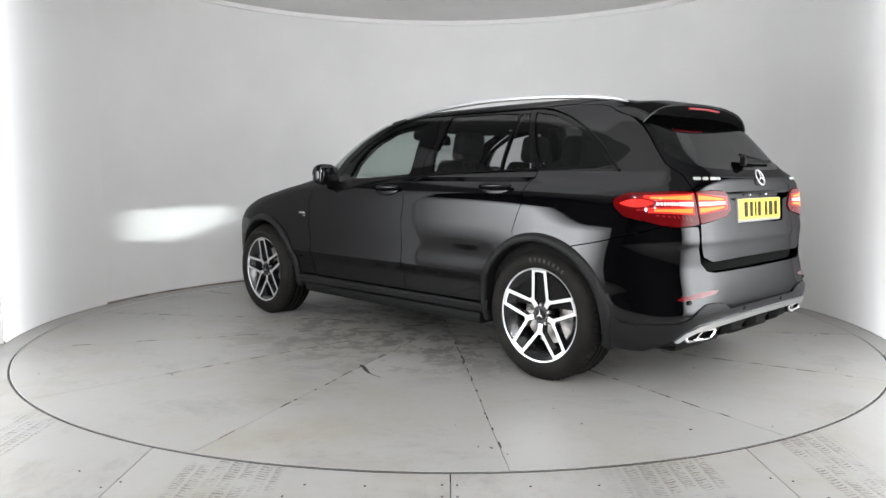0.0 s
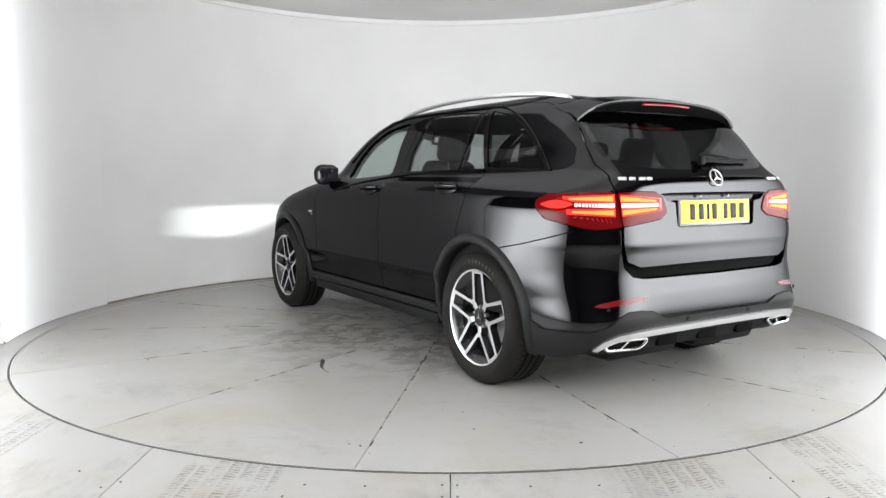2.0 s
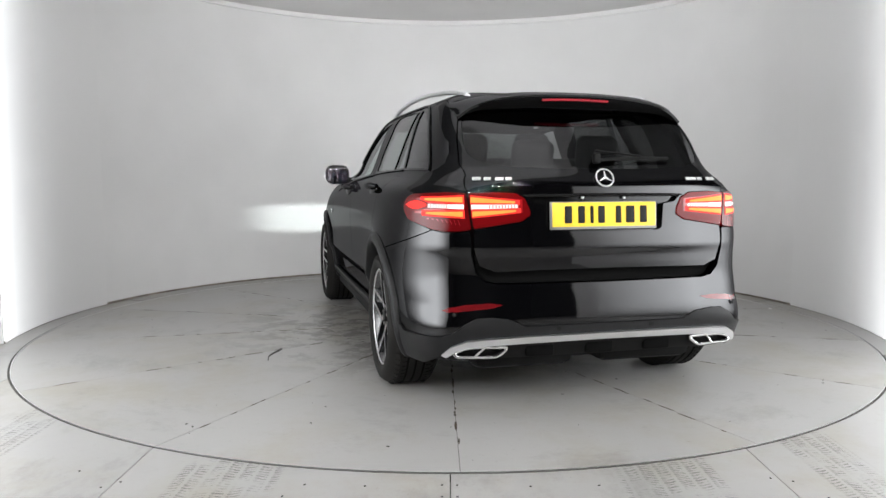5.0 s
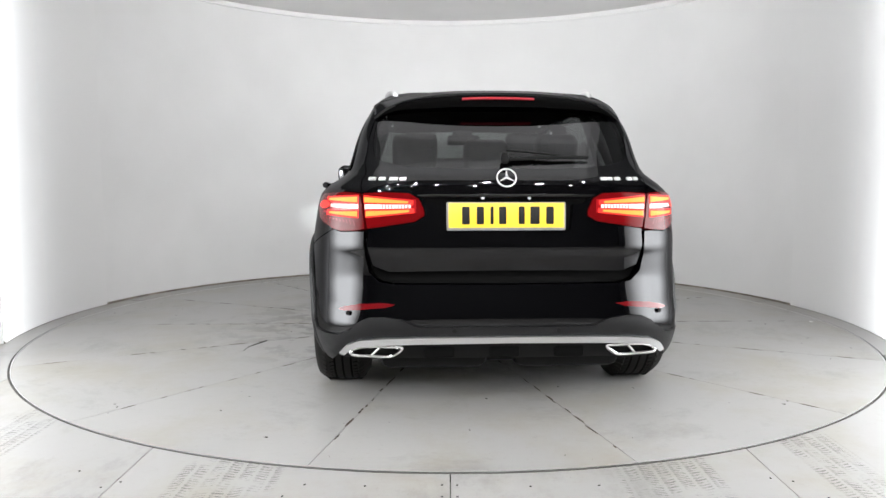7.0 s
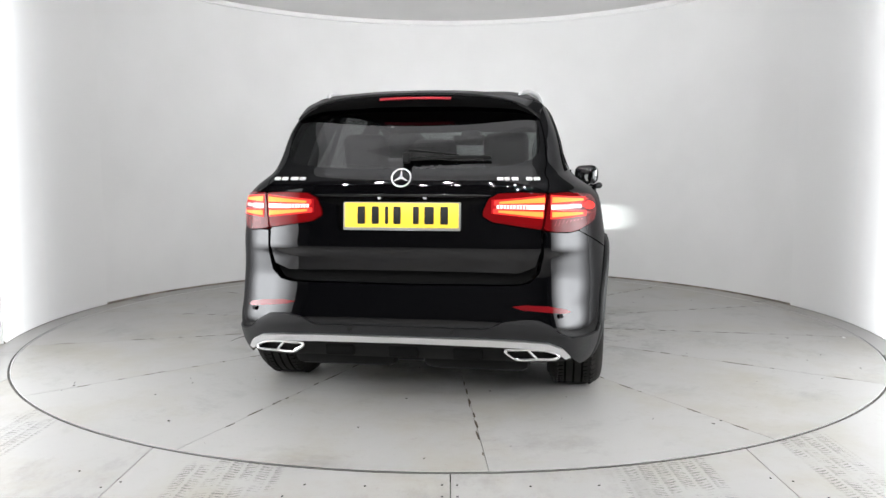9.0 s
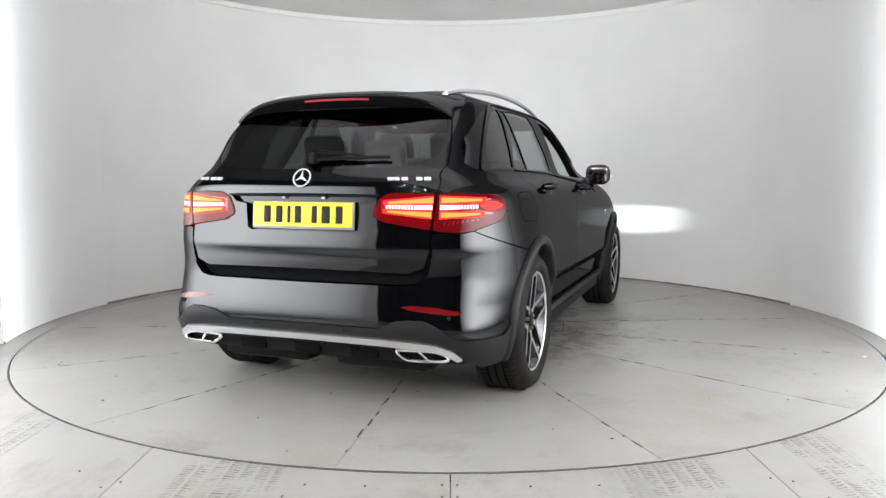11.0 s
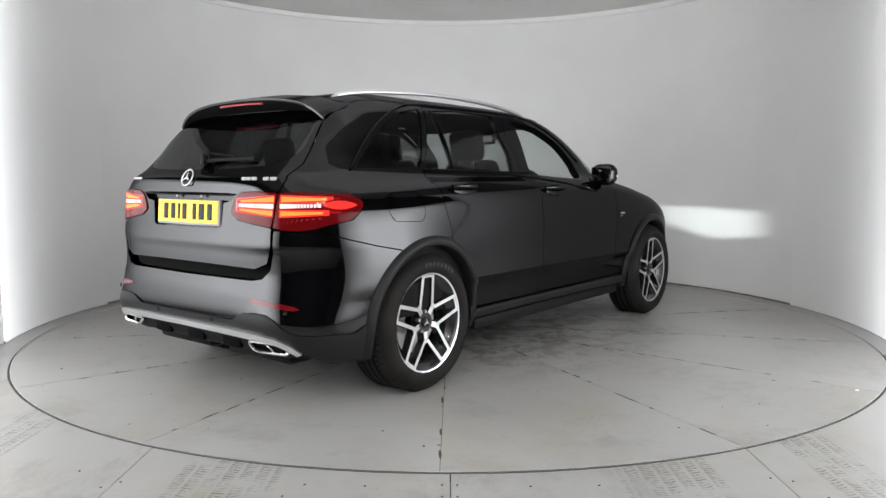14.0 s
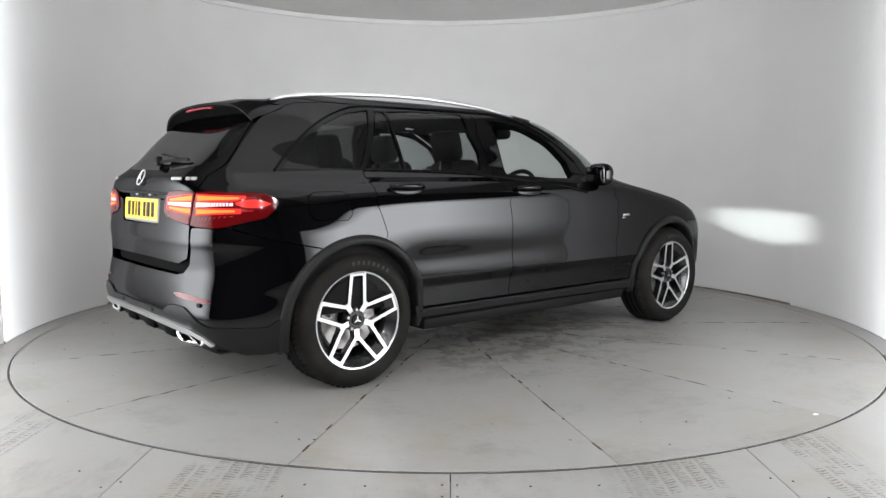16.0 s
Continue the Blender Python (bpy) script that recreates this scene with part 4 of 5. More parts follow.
        bmesh.ops.create_cone(bm, cap_ends=True, segments=32, radius1=.062, radius2=.052, depth=.05, matrix=Matrix.Translation((-.012, 0, 0)) @ Matrix.Rotation(math.pi / 2, 4, "Y"))
        part("hub", bm, BARREL, w)
        bm = bmesh.new()
        bmesh.ops.create_cone(bm, cap_ends=True, segments=32, radius1=.031, radius2=.029, depth=.008, matrix=Matrix.Translation((.017, 0, 0)) @ Matrix.Rotation(math.pi / 2, 4, "Y"))
        part("hub_cap", bm, PLASTIC, w, "dark hub cap")
        bm = bmesh.new()
        for q in range(3):
            d = radians(90 + 120 * q)
            vs = [bm.verts.new((.0225, r_ * math.cos(d + o_), r_ * math.sin(d + o_))) for r_, o_ in ((.029, 0), (.006, .9), (.0, 0), (.006, -.9))]
            bm.faces.new(vs)
        part("hub_emblem", bm, CHROME, w, smooth=False)
        for q in range(5):
            d = radians(-90 + 36 + 72 * q)
            bm = bmesh.new()
            bmesh.ops.create_cone(bm, cap_ends=True, segments=6, radius1=.010, radius2=.009, depth=.02, matrix=Matrix.Translation((.006, .056 * math.cos(d), .056 * math.sin(d))) @ Matrix.Rotation(math.pi / 2, 4, "Y"))
            part("wheel_bolt", bm, DISC, w, smooth=False)
        bm = bmesh.new()
        revolve(bm, [(.172, -.070), (.172, -.098), (.07, -.098), (.07, -.070)], steps=48)
        part("brake_disc", bm, DISC, w, "steel brake disc", angle=30)
        bm = bmesh.new()
        box(bm, (-.075, -.125, .09), (.09, .10, .13), .02, Matrix.Rotation(radians(35), 4, "X"))
        part("brake_caliper", bm, CALIPER, w, "silver brake caliper")
        for ob in [w] + list(w.children):
            if ob.name.split(".")[0] not in ("tyre", "tread_groove", "tread_cut", "shoulder_block", "sidewall_bar"):
                ob.data.transform(Matrix.Translation((-.012, 0, 0)) @ Matrix.Diagonal((1, .985, .985, 1)))
        w.matrix_basis = parent_pose
        return w
    first = build(pose(.886, REAR_HUB, .362, 0, 0, 0), 1)
    for x, y, rz, rx in ((.896, FRONT_HUB, 0, 4), (-.886, REAR_HUB, 180, 0), (-.896, FRONT_HUB, 180, 8)):
        made = copy_thing(first, pose(x, y, .362, rx, 0, rz))
        made.parent = car


def cabin():
    # linings behind the doors, floor and roof lining
    for s in (1, -1):
        skin("door_lining", [S(-2.0, .40), S(-1.95, 1.10), S(-1.80, 1.135), S(-.30, 1.115), S(.60, 1.085), S(1.0, 1.00), S(1.0, .40)], CABIN, car, out=-.055, depth=0, flip=s, step=.08)
        skin("pillar_lining", [S(-1.88, 1.13), S(-1.70, 1.40), S(-1.50, 1.50), S(-1.42, 1.50), S(-1.52, 1.13)], CABIN, car, out=-.05, depth=0, flip=s, step=.06)
    skin("gate_lining", [R(.60, .66), R(.60, 1.12), R(0, 1.13), R(0, .66)], CABIN, car, out=-.06, depth=0, mirror=True, step=.06)
    skin("roof_lining", [(-2 * DIAG_R, 1.500), R(.38, 1.490), S(-1.60, 1.475), S(-1.1, 1.51), S(-.3, 1.51), S(.15, 1.47), F(.4, 1.49), (2 * DIAG_F, 1.495), (2 * DIAG_F, 1.588), (-2 * DIAG_R, 1.588)],
         CABIN, car, out=-.03, depth=0, mirror=True, step=.05)
    bm = bmesh.new()
    box(bm, (0, -.45, .40), (1.5, 2.9, .04), .01)
    box(bm, (0, -1.75, .66), (1.25, .60, .04), .01)
    part("cabin_floor", bm, CABIN, car)

    def seat(x, y, w, name, lean):
        bm = bmesh.new()
        box(bm, (x, y + .22, .60), (w, .52, .17), .05, Matrix.Rotation(radians(6), 4, "X"), 3)
        cushion = part(name, bm, LEATHER, car, "black leather car seat", angle=60)
        bm = bmesh.new()
        box(bm, (x, y - .10, .93), (w * .96, .15, .60), .055, Matrix.Rotation(radians(lean), 4, "X"), 3)
        for v in bm.verts:
            if v.co.z > .95:
                v.co.x = x + (v.co.x - x) * (1 - .9 * (v.co.z - .95))
        part("seat_back", bm, LEATHER, cushion, angle=60)
        return cushion

    def headrest(x, y, z, w, parent):
        bm = bmesh.new()
        box(bm, (x, y, z), (w, .10, .20), .045, Matrix.Rotation(radians(12), 4, "X"), 3)
        part("headrest", bm, LEATHER, parent, angle=60)
        bm = bmesh.new()
        for q in (-.055, .055):
            tube(bm, [(x + q, y - .01, z - .17), (x + q, y, z - .05)], .006, 8)
        part("headrest_post", bm, CHROME, parent)
    for x in (-.36, .36):
        s = seat(x, -.12, .50, "front_seat", 14)
        headrest(x, -.345, 1.315, .25, s)
    s = seat(0, -1.02, 1.24, "rear_seat", 18)
    for x in (-.40, 0, .40):
        headrest(x, -1.29, 1.255 if x else 1.225, .25, s)
    bm = bmesh.new()
    box(bm, (0, .72, .93), (1.42, .40, .28), .09, None, 3)
    box(bm, (.36, .56, 1.055), (.36, .18, .06), .03, None, 3)
    part("dashboard", bm, CABIN, car, "black dashboard", angle=60)
    bm = bmesh.new()
    c, tilt = Vector((.36, .30, .985)), Matrix.Rotation(radians(-24), 3, "X")
    tube(bm, [c + tilt @ Vector((.185 * math.cos(k * math.pi / 20), 0, .185 * math.sin(k * math.pi / 20))) for k in range(40)], .016, 8, closed=True, up=(0, 1, 0))
    for d in (0, 180, 270):
        e = c + tilt @ Vector((.18 * math.cos(radians(d)), 0, .18 * math.sin(radians(d))))
        tube(bm, [c, e], .02, 8, up=(0, 1, .3))
    part("steering_wheel", bm, LEATHER, car, "black steering wheel")
    bm = bmesh.new()
    box(bm, (.0, .33, 1.395), (.25, .035, .075), .015)
    m = part("interior_mirror", bm, GLOSS, car)
    bm = bmesh.new()
    box(bm, (0, .310, 1.395), (.225, .004, .055), .0)
    part("interior_mirror_glass", bm, MIRROR, m, smooth=False)
    bm = bmesh.new()
    box(bm, (0, .47, 1.44), (.16, .16, .08), .03)
    part("sensor_housing", bm, DARK, car)


for side_ in (1, -1):
    side_panels(side_)
tail()
top_and_front()
wheels()
cabin()

# ---- the studio ----
def paint_wall(name, colour):
    m = material(name, colour, .55, vary=.035, scale=1.3, bump=.05, bump_scale=60, rough_vary=.08)
    return m


WALL = paint_wall("white_wall_paint", (.80, .80, .80))
CEILING = paint_wall("white_ceiling_paint", (.78, .77, .765))
DIMMED_CEILING = paint_wall("dimmed_ceiling_sides", (.20, .20, .20))
TRIM = material("white_trim", (.86, .86, .86), .4, vary=.03, scale=5)
DARK_WALL = material("dark_room_paint", (.02, .02, .021), .8, vary=.2, scale=2)
JOINT_DIRT = material("brown_joint_dirt", (.060, .045, .028), .85, vary=.6, scale=25)
GROUT = material("dark_joint", (.035, .032, .027), .8, vary=.4, scale=9)


def floor_paint(name, marks=False):
    """Pale grey floor paint: broad stains, scuffs, specks; tyre prints where cars roll on."""
    m = material(name, (.31, .307, .30), .34, vary=.06, scale=1.1, bump=.08, bump_scale=45, rough_vary=.10)
    nodes, links = m.node_tree.nodes, m.node_tree.links
    b = nodes["Principled BSDF"]
    base = b.inputs["Base Color"].links[0].from_socket
    where = nodes.new("ShaderNodeTexCoord")
    own, times = nodes.new("ShaderNodeObjectInfo"), nodes.new("ShaderNodeMath")
    times.operation, times.inputs[1].default_value = "MULTIPLY", 37.0
    links.new(own.outputs["Random"], times.inputs[0])
    apart = times.outputs[0]      # each plate has stains of its own

    def math_node(kind, a, c=None):
        n = nodes.new("ShaderNodeMath")
        n.operation = kind
        for i, v in enumerate((a, c)):
            if v is None:
                continue
            if isinstance(v, (int, float)):
                n.inputs[i].default_value = v
            else:
                links.new(v, n.inputs[i])
        return n.outputs[0]

    def noise_at(scale, detail=4, rough=.6, stretch=None):
        n = nodes.new("ShaderNodeTexNoise")
        n.inputs["Scale"].default_value, n.inputs["Detail"].default_value, n.inputs["Roughness"].default_value = scale, detail, rough
        src = where.outputs["Object"]
        if stretch:
            mp = nodes.new("ShaderNodeMapping")
            mp.inputs["Scale"].default_value = stretch
            links.new(src, mp.inputs["Vector"])
            src = mp.outputs["Vector"]
        shift = nodes.new("ShaderNodeVectorMath")
        shift.inputs[1].default_value = (0, 0, 0)
        links.new(src, shift.inputs[0])
        links.new(apart, shift.inputs[1])
        links.new(shift.outputs[0], n.inputs["Vector"])
        return n.outputs["Fac"]

    def blend(socket, colour, mask):
        n = nodes.new("ShaderNodeMix")
        n.data_type = "RGBA"
        n.inputs["B"].default_value = (*colour, 1)
        n.inputs[7].default_value = (*colour, 1)
        links.new(socket, n.inputs[6])
        links.new(mask, n.inputs[0])
        return n.outputs[2]

    def step_mask(v, lo, hi, top=1.0):
        n = nodes.new("ShaderNodeMapRange")
        n.inputs["From Min"].default_value, n.inputs["From Max"].default_value, n.inputs["To Max"].default_value = lo, hi, top
        links.new(v, n.inputs["Value"])
        return n.outputs["Result"]
    out = blend(base, (.262, .237, .180), step_mask(noise_at(1.6, 8, .68), .47, .70, .70))     # yellowed patches
    out = blend(out, (.15, .145, .135), step_mask(noise_at(2.6, 9, .78, (1, .55, 1)), .53, .74, .65))
    out = blend(out, (.11, .104, .095), step_mask(noise_at(9, 9, .8), .62, .80, .6))    # scuffs
    out = blend(out, (.34, .335, .32), step_mask(noise_at(4.2, 10, .8), .55, .72, .5))    # worn pale patches
    out = blend(out, (.17, .15, .115), step_mask(noise_at(22, 8, .85), .58, .74, .55))    # fine grime
    out = blend(out, (.03, .028, .025), step_mask(noise_at(38, 2, .5), .785, .80, .9))    # specks
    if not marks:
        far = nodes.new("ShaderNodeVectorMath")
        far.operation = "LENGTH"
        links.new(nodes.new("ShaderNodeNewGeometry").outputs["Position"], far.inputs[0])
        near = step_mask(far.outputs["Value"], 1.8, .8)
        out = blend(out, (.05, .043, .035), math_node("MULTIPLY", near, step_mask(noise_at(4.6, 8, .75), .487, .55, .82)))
    if marks:
        sep = nodes.new("ShaderNodeSeparateXYZ")
        links.new(where.outputs["Object"], sep.inputs[0])
        x = sep.outputs[0]
        mask = None
        for cx, half in ((-.82, .20), (.83, .20), (1.52, .13), (-1.9, .12)):
            band = step_mask(math_node("ABSOLUTE", math_node("SUBTRACT", x, cx)), half, half - .02)
            mask = band if mask is None else math_node("MAXIMUM", mask, band)
        zig = math_node("ADD", math_node("ADD", math_node("MULTIPLY", sep.outputs[1], 290), math_node("MULTIPLY", noise_at(16, 3), 9.0)), math_node("MULTIPLY", math_node("ABSOLUTE", math_node("SINE", math_node("MULTIPLY", x, 26))), 5.0))
        lug = step_mask(math_node("SINE", zig), .15, .55)
        groove = step_mask(math_node("ABSOLUTE", math_node("SINE", math_node("MULTIPLY", x, 52))), .25, .45)
        tread = math_node("MULTIPLY", math_node("MULTIPLY", lug, groove), step_mask(noise_at(34, 6, .75), .42, .52))
        rib = step_mask(math_node("SINE", math_node("MULTIPLY", x, 104)), .75, .9)
        worn = step_mask(noise_at(6, 4), .36, .52)
        mask = math_node("MULTIPLY", math_node("MULTIPLY", mask, worn), math_node("MAXIMUM", math_node("MULTIPLY", tread, .9), math_node("MULTIPLY", rib, .25)))
        out = blend(out, (.045, .042, .037), math_node("MULTIPLY", mask, .95))
    links.new(out, b.inputs["Base Color"])
    return m


FLOOR = floor_paint("floor_paint", True)
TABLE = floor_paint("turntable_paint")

WALL_R, WALL_Y, TOP = 3.09, .07, 2.895


def ring(name, r0, r1, z0, z1, a0, a1, mat, n=120, kind="structure", centre=(0, WALL_Y)):
    """A curved slab standing between two radii."""
    verts, faces = [], []
    for k in range(n + 1):
        t = radians(a0 + (a1 - a0) * k / n)
        for r_, z in ((r0, z0), (r0, z1), (r1, z1), (r1, z0)):
            verts.append((centre[0] + r_ * math.cos(t), centre[1] + r_ * math.sin(t), z))
    for k in range(n):
        for j in range(4):
            a, b = 4 * k + j, 4 * k + (j + 1) % 4
            faces.append((a, b, b + 4, a + 4))
    faces += [(3, 2, 1, 0), (4 * n, 4 * n + 1, 4 * n + 2, 4 * n + 3)]
    ob = link_mesh(name, verts, faces, mat)
    ob.data.set_sharp_from_angle(angle=radians(40))
    return tagged(ob, kind=kind)


ring("wall_round", WALL_R, WALL_R + .12, -.02, TOP, -14.8, 194.8, WALL)
ring("trim", WALL_R - .035, WALL_R - .001, TOP - .052, TOP - .004, -14.8, 194.8, TRIM)
ring("baseboard", WALL_R - .010, WALL_R - .001, -.003, .014, -14.8, 194.8, material("dusty_edge", (.23, .205, .175), .8, vary=.6, scale=7))


def slab(name, x0, y0, z0, x1, y1, z1, mat, kind="structure"):
    bm = bmesh.new()
    box(bm, ((x0 + x1) / 2, (y0 + y1) / 2, (z0 + z1) / 2), (x1 - x0, y1 - y0, z1 - z0))
    return tagged(part(name, bm, mat, smooth=False), kind=kind)


slab("ceiling", -3.4, 1.40, TOP, 3.4, 3.4, TOP + .1, CEILING)
slab("ceiling", -1.25, -4.40, TOP, 1.25, 1.398, TOP + .1, CEILING)
# unseen side slabs: their grey paints in how the ceiling dims outwards
for x0, x1 in ((-3.4, -1.252), (1.252, 3.4)):
    slab("ceiling", x0, -4.40, TOP, x1, 1.398, TOP + .1, DIMMED_CEILING)
slab("wall_back_room", -5.0, -9.1, 0, 5.0, -9.0, 3.6, DARK_WALL)
slab("wall_side_room", -5.1, -9.0, 0, -5.0, 3.4, 3.6, DARK_WALL)
slab("wall_side_room", 5.0, -9.0, 0, 5.1, 3.4, 3.6, DARK_WALL)
slab("ceiling_room", -5.0, -9.0, 3.5, 5.0, 3.4, 3.6, DARK_WALL)

# luminous side panels at the mouth of the cove, and a painted glow on the wall ends
def diffuser(name, gain, ramps):
    """A glowing white surface; each ramp (axis, dark, full, floor, power) fades its glow along an axis."""
    m = glowing(name, (.955, .98, 1.0), gain, (.8, .8, .8), .5)
    nodes, links = m.node_tree.nodes, m.node_tree.links
    where, axes = nodes.new("ShaderNodeTexCoord"), nodes.new("ShaderNodeSeparateXYZ")
    links.new(where.outputs["Object"], axes.inputs[0])
    last = None
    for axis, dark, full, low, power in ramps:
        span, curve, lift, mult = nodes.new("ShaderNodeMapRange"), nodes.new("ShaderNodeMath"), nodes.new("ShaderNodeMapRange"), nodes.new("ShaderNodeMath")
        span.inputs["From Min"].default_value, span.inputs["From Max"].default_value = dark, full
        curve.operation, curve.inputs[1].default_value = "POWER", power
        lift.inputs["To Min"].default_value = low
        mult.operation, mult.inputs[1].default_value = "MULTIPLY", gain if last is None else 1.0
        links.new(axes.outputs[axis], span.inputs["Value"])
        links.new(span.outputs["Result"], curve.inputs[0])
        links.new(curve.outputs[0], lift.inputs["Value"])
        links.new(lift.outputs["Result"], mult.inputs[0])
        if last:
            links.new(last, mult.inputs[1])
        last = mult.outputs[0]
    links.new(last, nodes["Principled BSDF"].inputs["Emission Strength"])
    return m


PANEL = diffuser("lit_diffuser", 13.5, [(1, -5.0, -3.4, .02, 1.0), (1, -.60, -2.0, .012, 1.2), (2, .12, .68, .02, 1.0), (2, 1.73, 1.48, .02, 1.0)])
WALL_GLOW = diffuser("wall_end_glow_ramp", 1.35, [(1, .95, -.62, 0.0, 3.8)])
for s in (-1, 1):
    frame_ = tagged(new("light_panel"), "low glowing white light panel beside the turntable", "light panel", "side light panels")
    bm = bmesh.new()
    box(bm, (s * 3.055, -2.93, .87), (.02, 4.60, 1.72), .004)
    part("diffuser", bm, PANEL, frame_, smooth=False)
    bm = bmesh.new()
    box(bm, (s * 3.11, -2.94, .87), (.06, 4.60, 1.74), .01)
    part("casing", bm, TRIM, frame_)
    # added strip over the wall end: its fading glow paints the wall's brightening
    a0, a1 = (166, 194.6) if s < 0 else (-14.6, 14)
    curved = ring("curved_diffuser", WALL_R - .012, WALL_R - .002, .0, TOP - .056, a0, a1, WALL_GLOW, 24)
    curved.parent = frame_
    del curved["kind"]

# lamps in the dark room behind the camera
SPOT = glowing("lamp_face", (1, .99, .99), 1950)
for x, y, z in [(-2.5, -6.4, 2.70), (-2.1, -8.0, 2.85), (-1.6, -5.2, 2.82), (-1.3, -6.9, 2.62), (-.9, -5.1, 2.78), (-.5, -7.9, 2.75), (-.3, -5.6, 2.85), (.3, -7.2, 2.80),
                (.7, -5.3, 2.80), (1.0, -8.2, 2.65), (1.4, -6.2, 2.80), (1.7, -5.0, 2.84), (2.2, -7.6, 2.72), (2.6, -6.3, 2.80)]:
    bm = bmesh.new()
    bmesh.ops.create_cone(bm, cap_ends=True, segments=16, radius1=.05, radius2=.07, depth=.10, matrix=Matrix.Translation((x, y, z)) @ Matrix.Rotation(radians(70), 4, "X"))
    lamp = tagged(part("room_lamp", bm, DARK_WALL), "small dark lamp hung in the unlit room", "lamp", "room lamps")
    bm = bmesh.new()
    bmesh.ops.create_uvsphere(bm, u_segments=12, v_segments=8, radius=.035, matrix=Matrix.Translation((x, y + .06, z - .03)))
    part("bulb", bm, SPOT, lamp)
    bm = bmesh.new()
    tube(bm, [(x, y, z + .02), (x, y, 3.502)], .008, 6, up=(0, 1, 0))
    part("rod", bm, DARK_WALL, lamp)

# floor boards round the turntable
floor = tagged(new("floor"), "pale grey painted floor boards with tyre prints", "floor", kind="structure")
HOLE = 2.919


def board(x0, x1, y0, y1):
    """A floor board, cut away where the turntable lies."""
    bm = bmesh.new()
    g_ = .002
    nx = max(2, int((x1 - x0) / .05))
    top = []
    for k in range(nx + 1):
        x = x0 + g_ + (x1 - x0 - 2 * g_) * k / nx
        edge = -math.sqrt(max(HOLE**2 - x * x, 0)) if abs(x) < HOLE else y1
        top.append((x, min(y1 - g_, edge)))
    low = [(x, y0 + g_) for x, _ in top]
    t0 = [bm.verts.new((x, max(y, y0 + g_ + .001), 0)) for x, y in top]
    l0 = [bm.verts.new((x, y, 0)) for x, y in low]
    t1 = [bm.verts.new((v.co.x, v.co.y, -.02)) for v in t0]
    l1 = [bm.verts.new((v.co.x, v.co.y, -.02)) for v in l0]
    for k in range(nx):
        bm.faces.new((l0[k], l0[k + 1], t0[k + 1], t0[k]))
        bm.faces.new((t0[k], t0[k + 1], t1[k + 1], t1[k]))
        bm.faces.new((l0[k + 1], l0[k], l1[k], l1[k + 1]))
    bm.faces.new((l0[0], t0[0], t1[0], l1[0]))
    bm.faces.new((t0[-1], l0[-1], l1[-1], t1[-1]))
    part("board", bm, FLOOR, floor, smooth=False)


for x0, x1 in ((-5.0, -2.44), (-2.44, -1.22), (-1.22, 0.01), (.01, 1.23), (1.23, 2.45), (2.45, 5.0)):
    for y0, y1 in ((-9.0, -6.0), (-6.0, -4.36), (-4.36, -3.14), (-3.14, -1.0 if abs(x0 + x1) > 2.5 else -2.0)):
        board(x0, x1, y0, y1)
for s in (-1, 1):
    slab("floor_edge", min(s * 2.45, s * 5), -1.0, -.02, max(s * 2.45, s * 5), 3.4, -.004, FLOOR)
ring("floor_edge", 2.9185, 3.30, -.02, -.001, 20, 160, FLOOR, 90, centre=(0, 0))
slab("ground", -6, -10, -.12, 6, 4.5, -.10, GROUT)
bm = bmesh.new()
for x_, y_ in [(-.52, -3.02), (-.30, -3.03), (-.02, -3.02), (.035, -3.02), (.035, -3.12), (-.02, -3.12), (-.02, -3.16), (.035, -3.16), (-.58, -3.12), (-.36, -3.155), (.30, -3.03), (.55, -3.02), (1.2, -2.95), (1.27, -2.98),
               (1.33, -3.12), (-1.2, -3.0), (-1.25, -3.05), (-1.4, -2.9), (1.9, -2.6), (1.95, -2.68), (-2.0, -2.6), (-2.2, -2.4), (2.2, -2.3)]:
    bmesh.ops.create_cone(bm, cap_ends=True, segments=10, radius1=.0042, radius2=.0042, depth=.002, matrix=Matrix.Translation((x_, y_, .0012)))
part("screw_head", bm, GROUT, floor, smooth=False)
ring("turntable_rim", 2.906, 2.918, -.03, -.001, 0, 360, GROUT, 180, centre=(0, 0))
ring("metal_edge", 2.902, 2.906, -.03, .0015, 0, 360, SATIN, 180, centre=(0, 0))

# ---- the turntable: fourteen wedges in two rings ----
table = tagged(new("turntable"), "round pale grey painted turntable of wedge plates with dark joints", "turntable", kind="structure")
bm = bmesh.new()
bmesh.ops.create_cone(bm, cap_ends=True, segments=128, radius1=2.90, radius2=2.90, depth=.02, matrix=Matrix.Translation((0, 0, -.018)))
part("table_base", bm, GROUT, table, smooth=False)
WEDGE = 360 / 14
INNER = .90


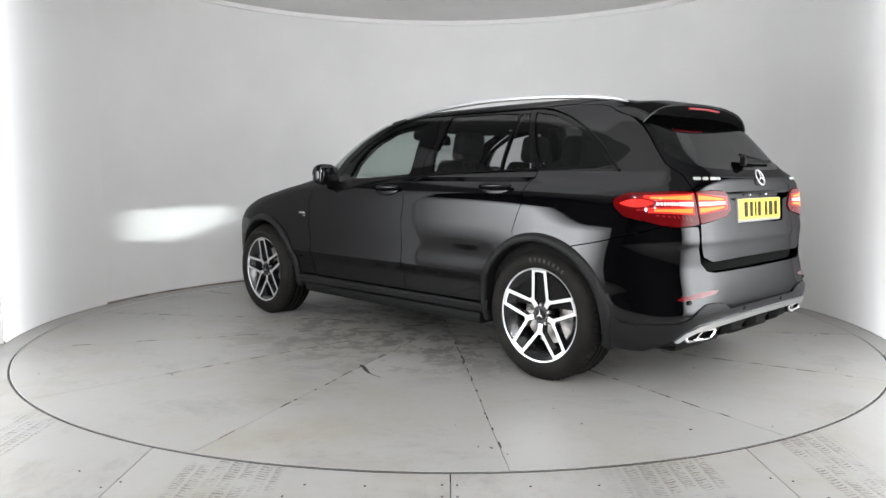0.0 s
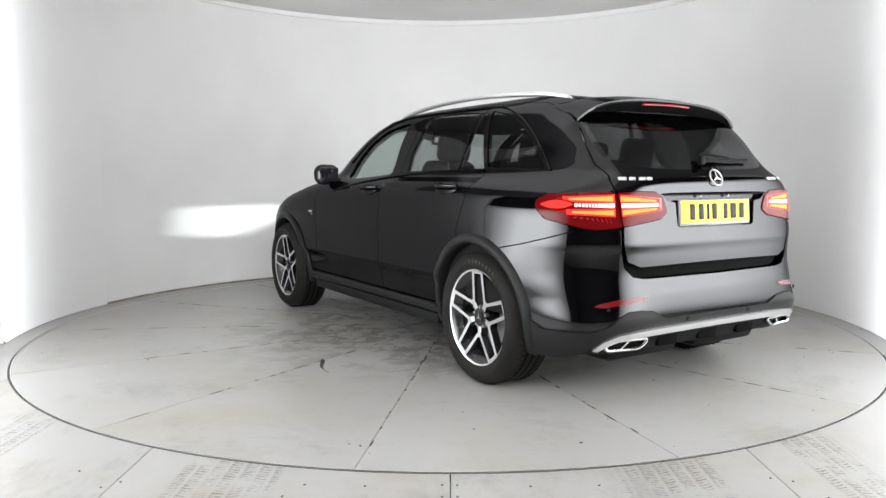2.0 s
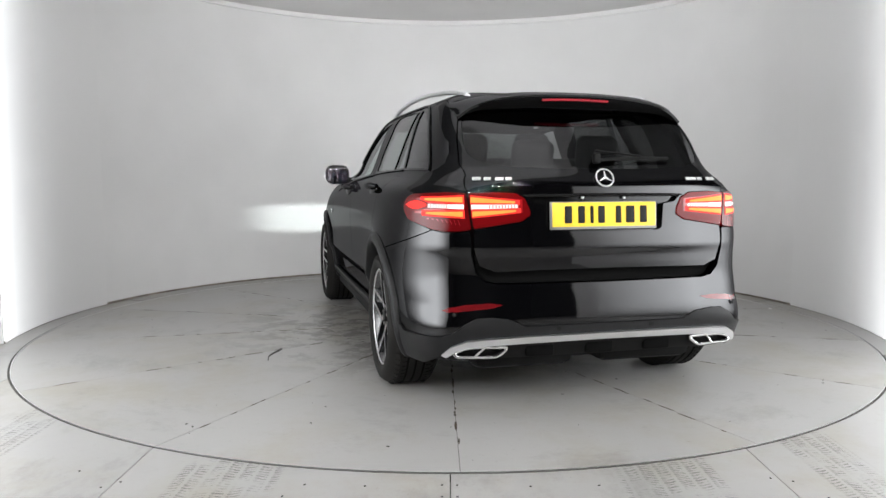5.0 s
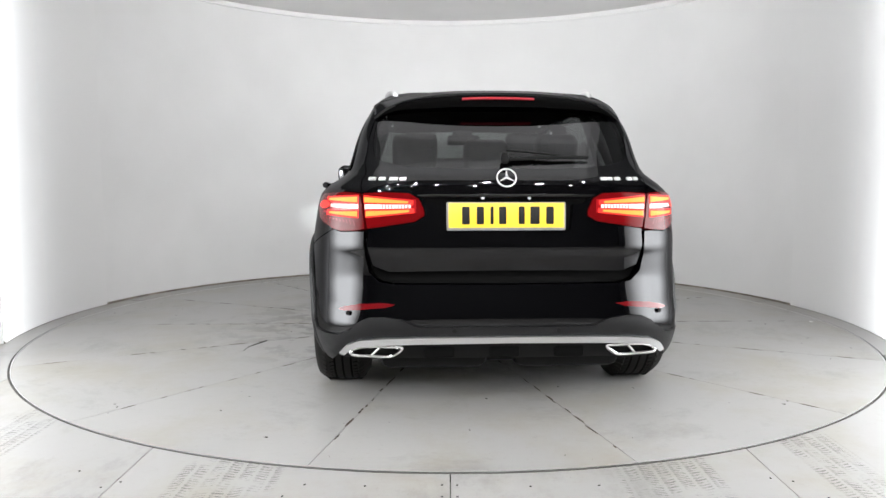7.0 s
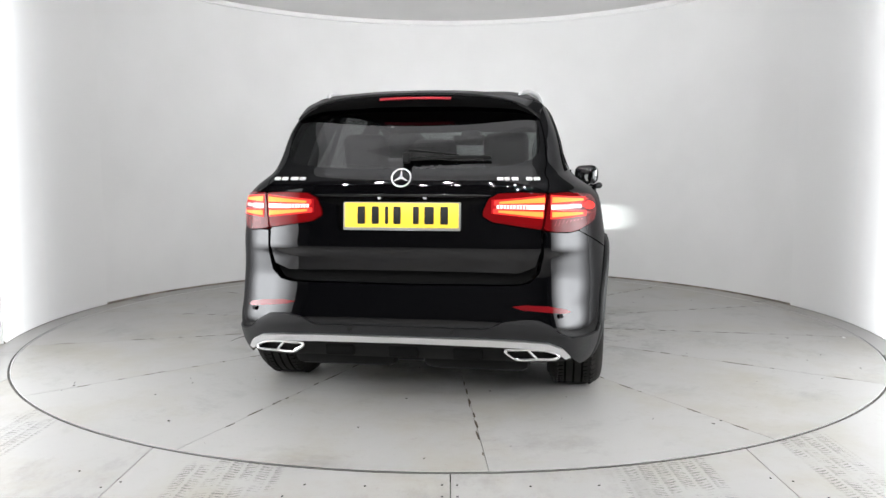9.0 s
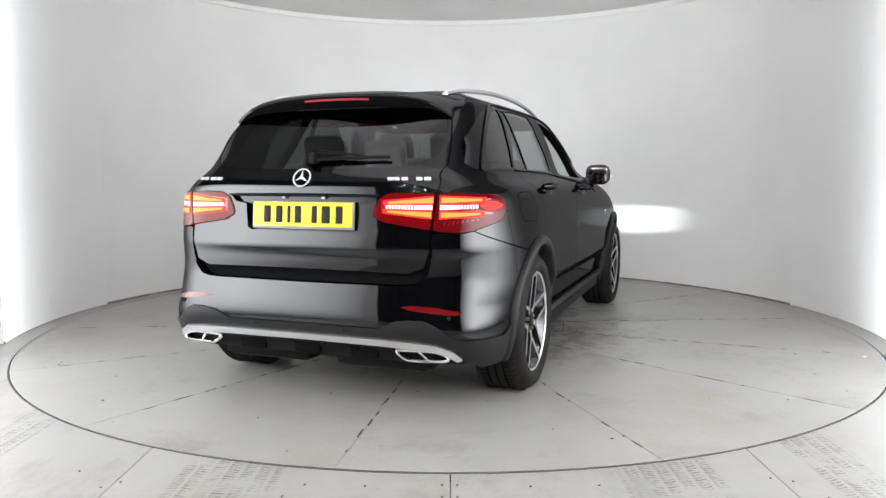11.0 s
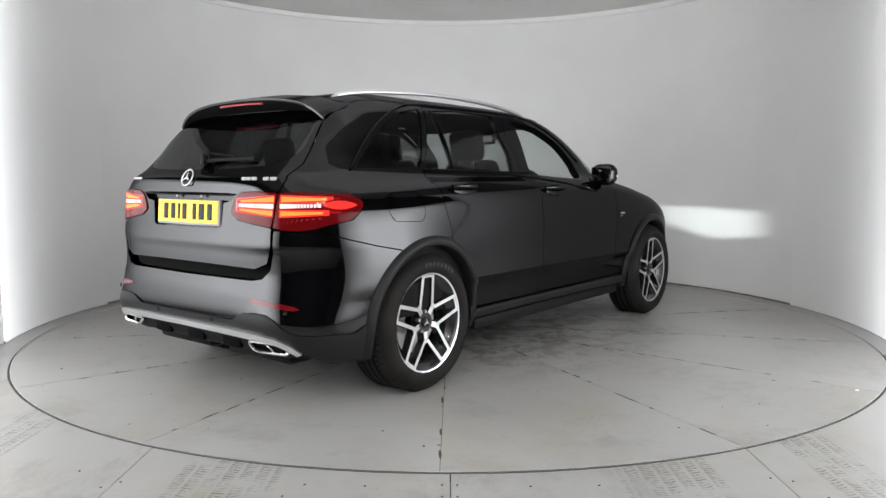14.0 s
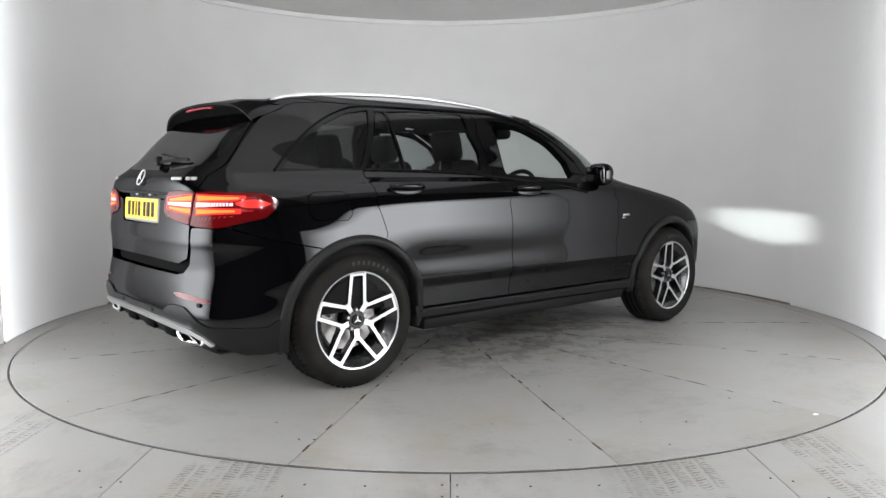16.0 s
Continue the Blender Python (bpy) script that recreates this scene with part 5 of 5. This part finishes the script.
def wedge(r0, r1, name):
    bm = bmesh.new()
    n = 10
    half = WEDGE / 2
    g_ = .0014
    lo, hi = [], []
    for k in range(n + 1):
        t = radians(-half + WEDGE * k / n)
        trim_ = lambda r_: radians(-half) + math.asin(min(g_ / max(r_, .01), .9)) if k == 0 else (radians(half) - math.asin(min(g_ / max(r_, .01), .9)) if k == n else t)
        flat_in = r0 / math.cos(trim_(r0 or .05)) * math.cos(radians(half)) if r0 else .02
        flat_out = r1 if r1 > 1 else r1 / math.cos(trim_(r1)) * math.cos(radians(half))
        a, b = trim_(flat_in), trim_(flat_out)
        lo.append((flat_in * math.cos(a), flat_in * math.sin(a)))
        hi.append((flat_out * math.cos(b), flat_out * math.sin(b)))
    t_lo, t_hi = [bm.verts.new((*p, 0)) for p in lo], [bm.verts.new((*p, 0)) for p in hi]
    b_lo, b_hi = [bm.verts.new((*p, -.012)) for p in lo], [bm.verts.new((*p, -.012)) for p in hi]
    for k in range(n):
        bm.faces.new((t_lo[k], t_hi[k], t_hi[k + 1], t_lo[k + 1]))
        bm.faces.new((t_hi[k], b_hi[k], b_hi[k + 1], t_hi[k + 1]))
        bm.faces.new((t_lo[k + 1], b_lo[k + 1], b_lo[k], t_lo[k]))
    bm.faces.new((t_lo[0], b_lo[0], b_hi[0], t_hi[0]))
    bm.faces.new((t_hi[-1], b_hi[-1], b_lo[-1], t_lo[-1]))
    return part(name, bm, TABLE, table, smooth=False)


for r0, r1 in ((INNER, 2.901), (0, INNER - .004)):
    one = wedge(r0, r1, "wedge_plate")
    for k in range(14):
        ob = one
        if k:
            ob = new("wedge_plate", one.data)
            ob.parent = table
        ob.matrix_basis = pose(0, 0, 0, 0, 0, -52.6 - WEDGE / 2 + WEDGE * k)

# dirt along the joints and crumbs on the table
bm = bmesh.new()
rng = random.Random(5)
for k in range(14):
    t = radians(-52.6 + WEDGE * k)
    r_ = .5
    while r_ < 2.8:
        r_ += rng.uniform(.03, .22)
        if rng.random() < .75 and r_ < 2.75:
            l = rng.uniform(.03, .14)
            w = rng.uniform(.005, .013)
            m = Matrix.Rotation(t, 4, "Z") @ Matrix.Translation((r_, rng.uniform(-.006, .006), .0006)) @ Matrix.Rotation(rng.uniform(-.05, .05), 4, "Z")
            bmesh.ops.create_uvsphere(bm, u_segments=10, v_segments=4, radius=1, matrix=m @ Matrix.Diagonal((l / 2, w / 2, .0012, 1)))
part("joint_dirt", bm, JOINT_DIRT, table)
bm = bmesh.new()
for k in range(75):
    t, r_ = rng.uniform(0, 2 * math.pi), 2.85 * math.sqrt(rng.random())
    q = rng.uniform(.002, .0145) * rng.uniform(.4, 1)
    m = Matrix.Translation((r_ * math.cos(t), r_ * math.sin(t), .001)) @ Matrix.Rotation(rng.uniform(0, 3), 4, "Z")
    bmesh.ops.create_icosphere(bm, subdivisions=1, radius=1, matrix=m @ Matrix.Diagonal((q, q * rng.uniform(.15, .8), .002, 1)))
crumbs = part("crumb", bm, GROUT, table)
tagged(crumbs, kind="stuff")

# a rubber smear and a paint chip
bm = bmesh.new()
tube(bm, smooth_line([(-1.27, -.55, .0008), (-1.285, -.60, .001), (-1.35, -.74, .001), (-1.362, -.86, .0006)], 6), lambda q: .003 + .010 * math.sin(math.pi * min(1, q * 1.3)), 8, flat=.08)
part("rubber_smear", bm, GROUT, table)
bm = bmesh.new()
box(bm, (2.80, -.10, .002), (.018, .030, .003), .001)
part("paint_chip", bm, TRIM, table)

MOVING += [car, table]
REST.update({car.name: pose(.135, -.087, 0), table.name: pose(0, 0, 0)})
motions()
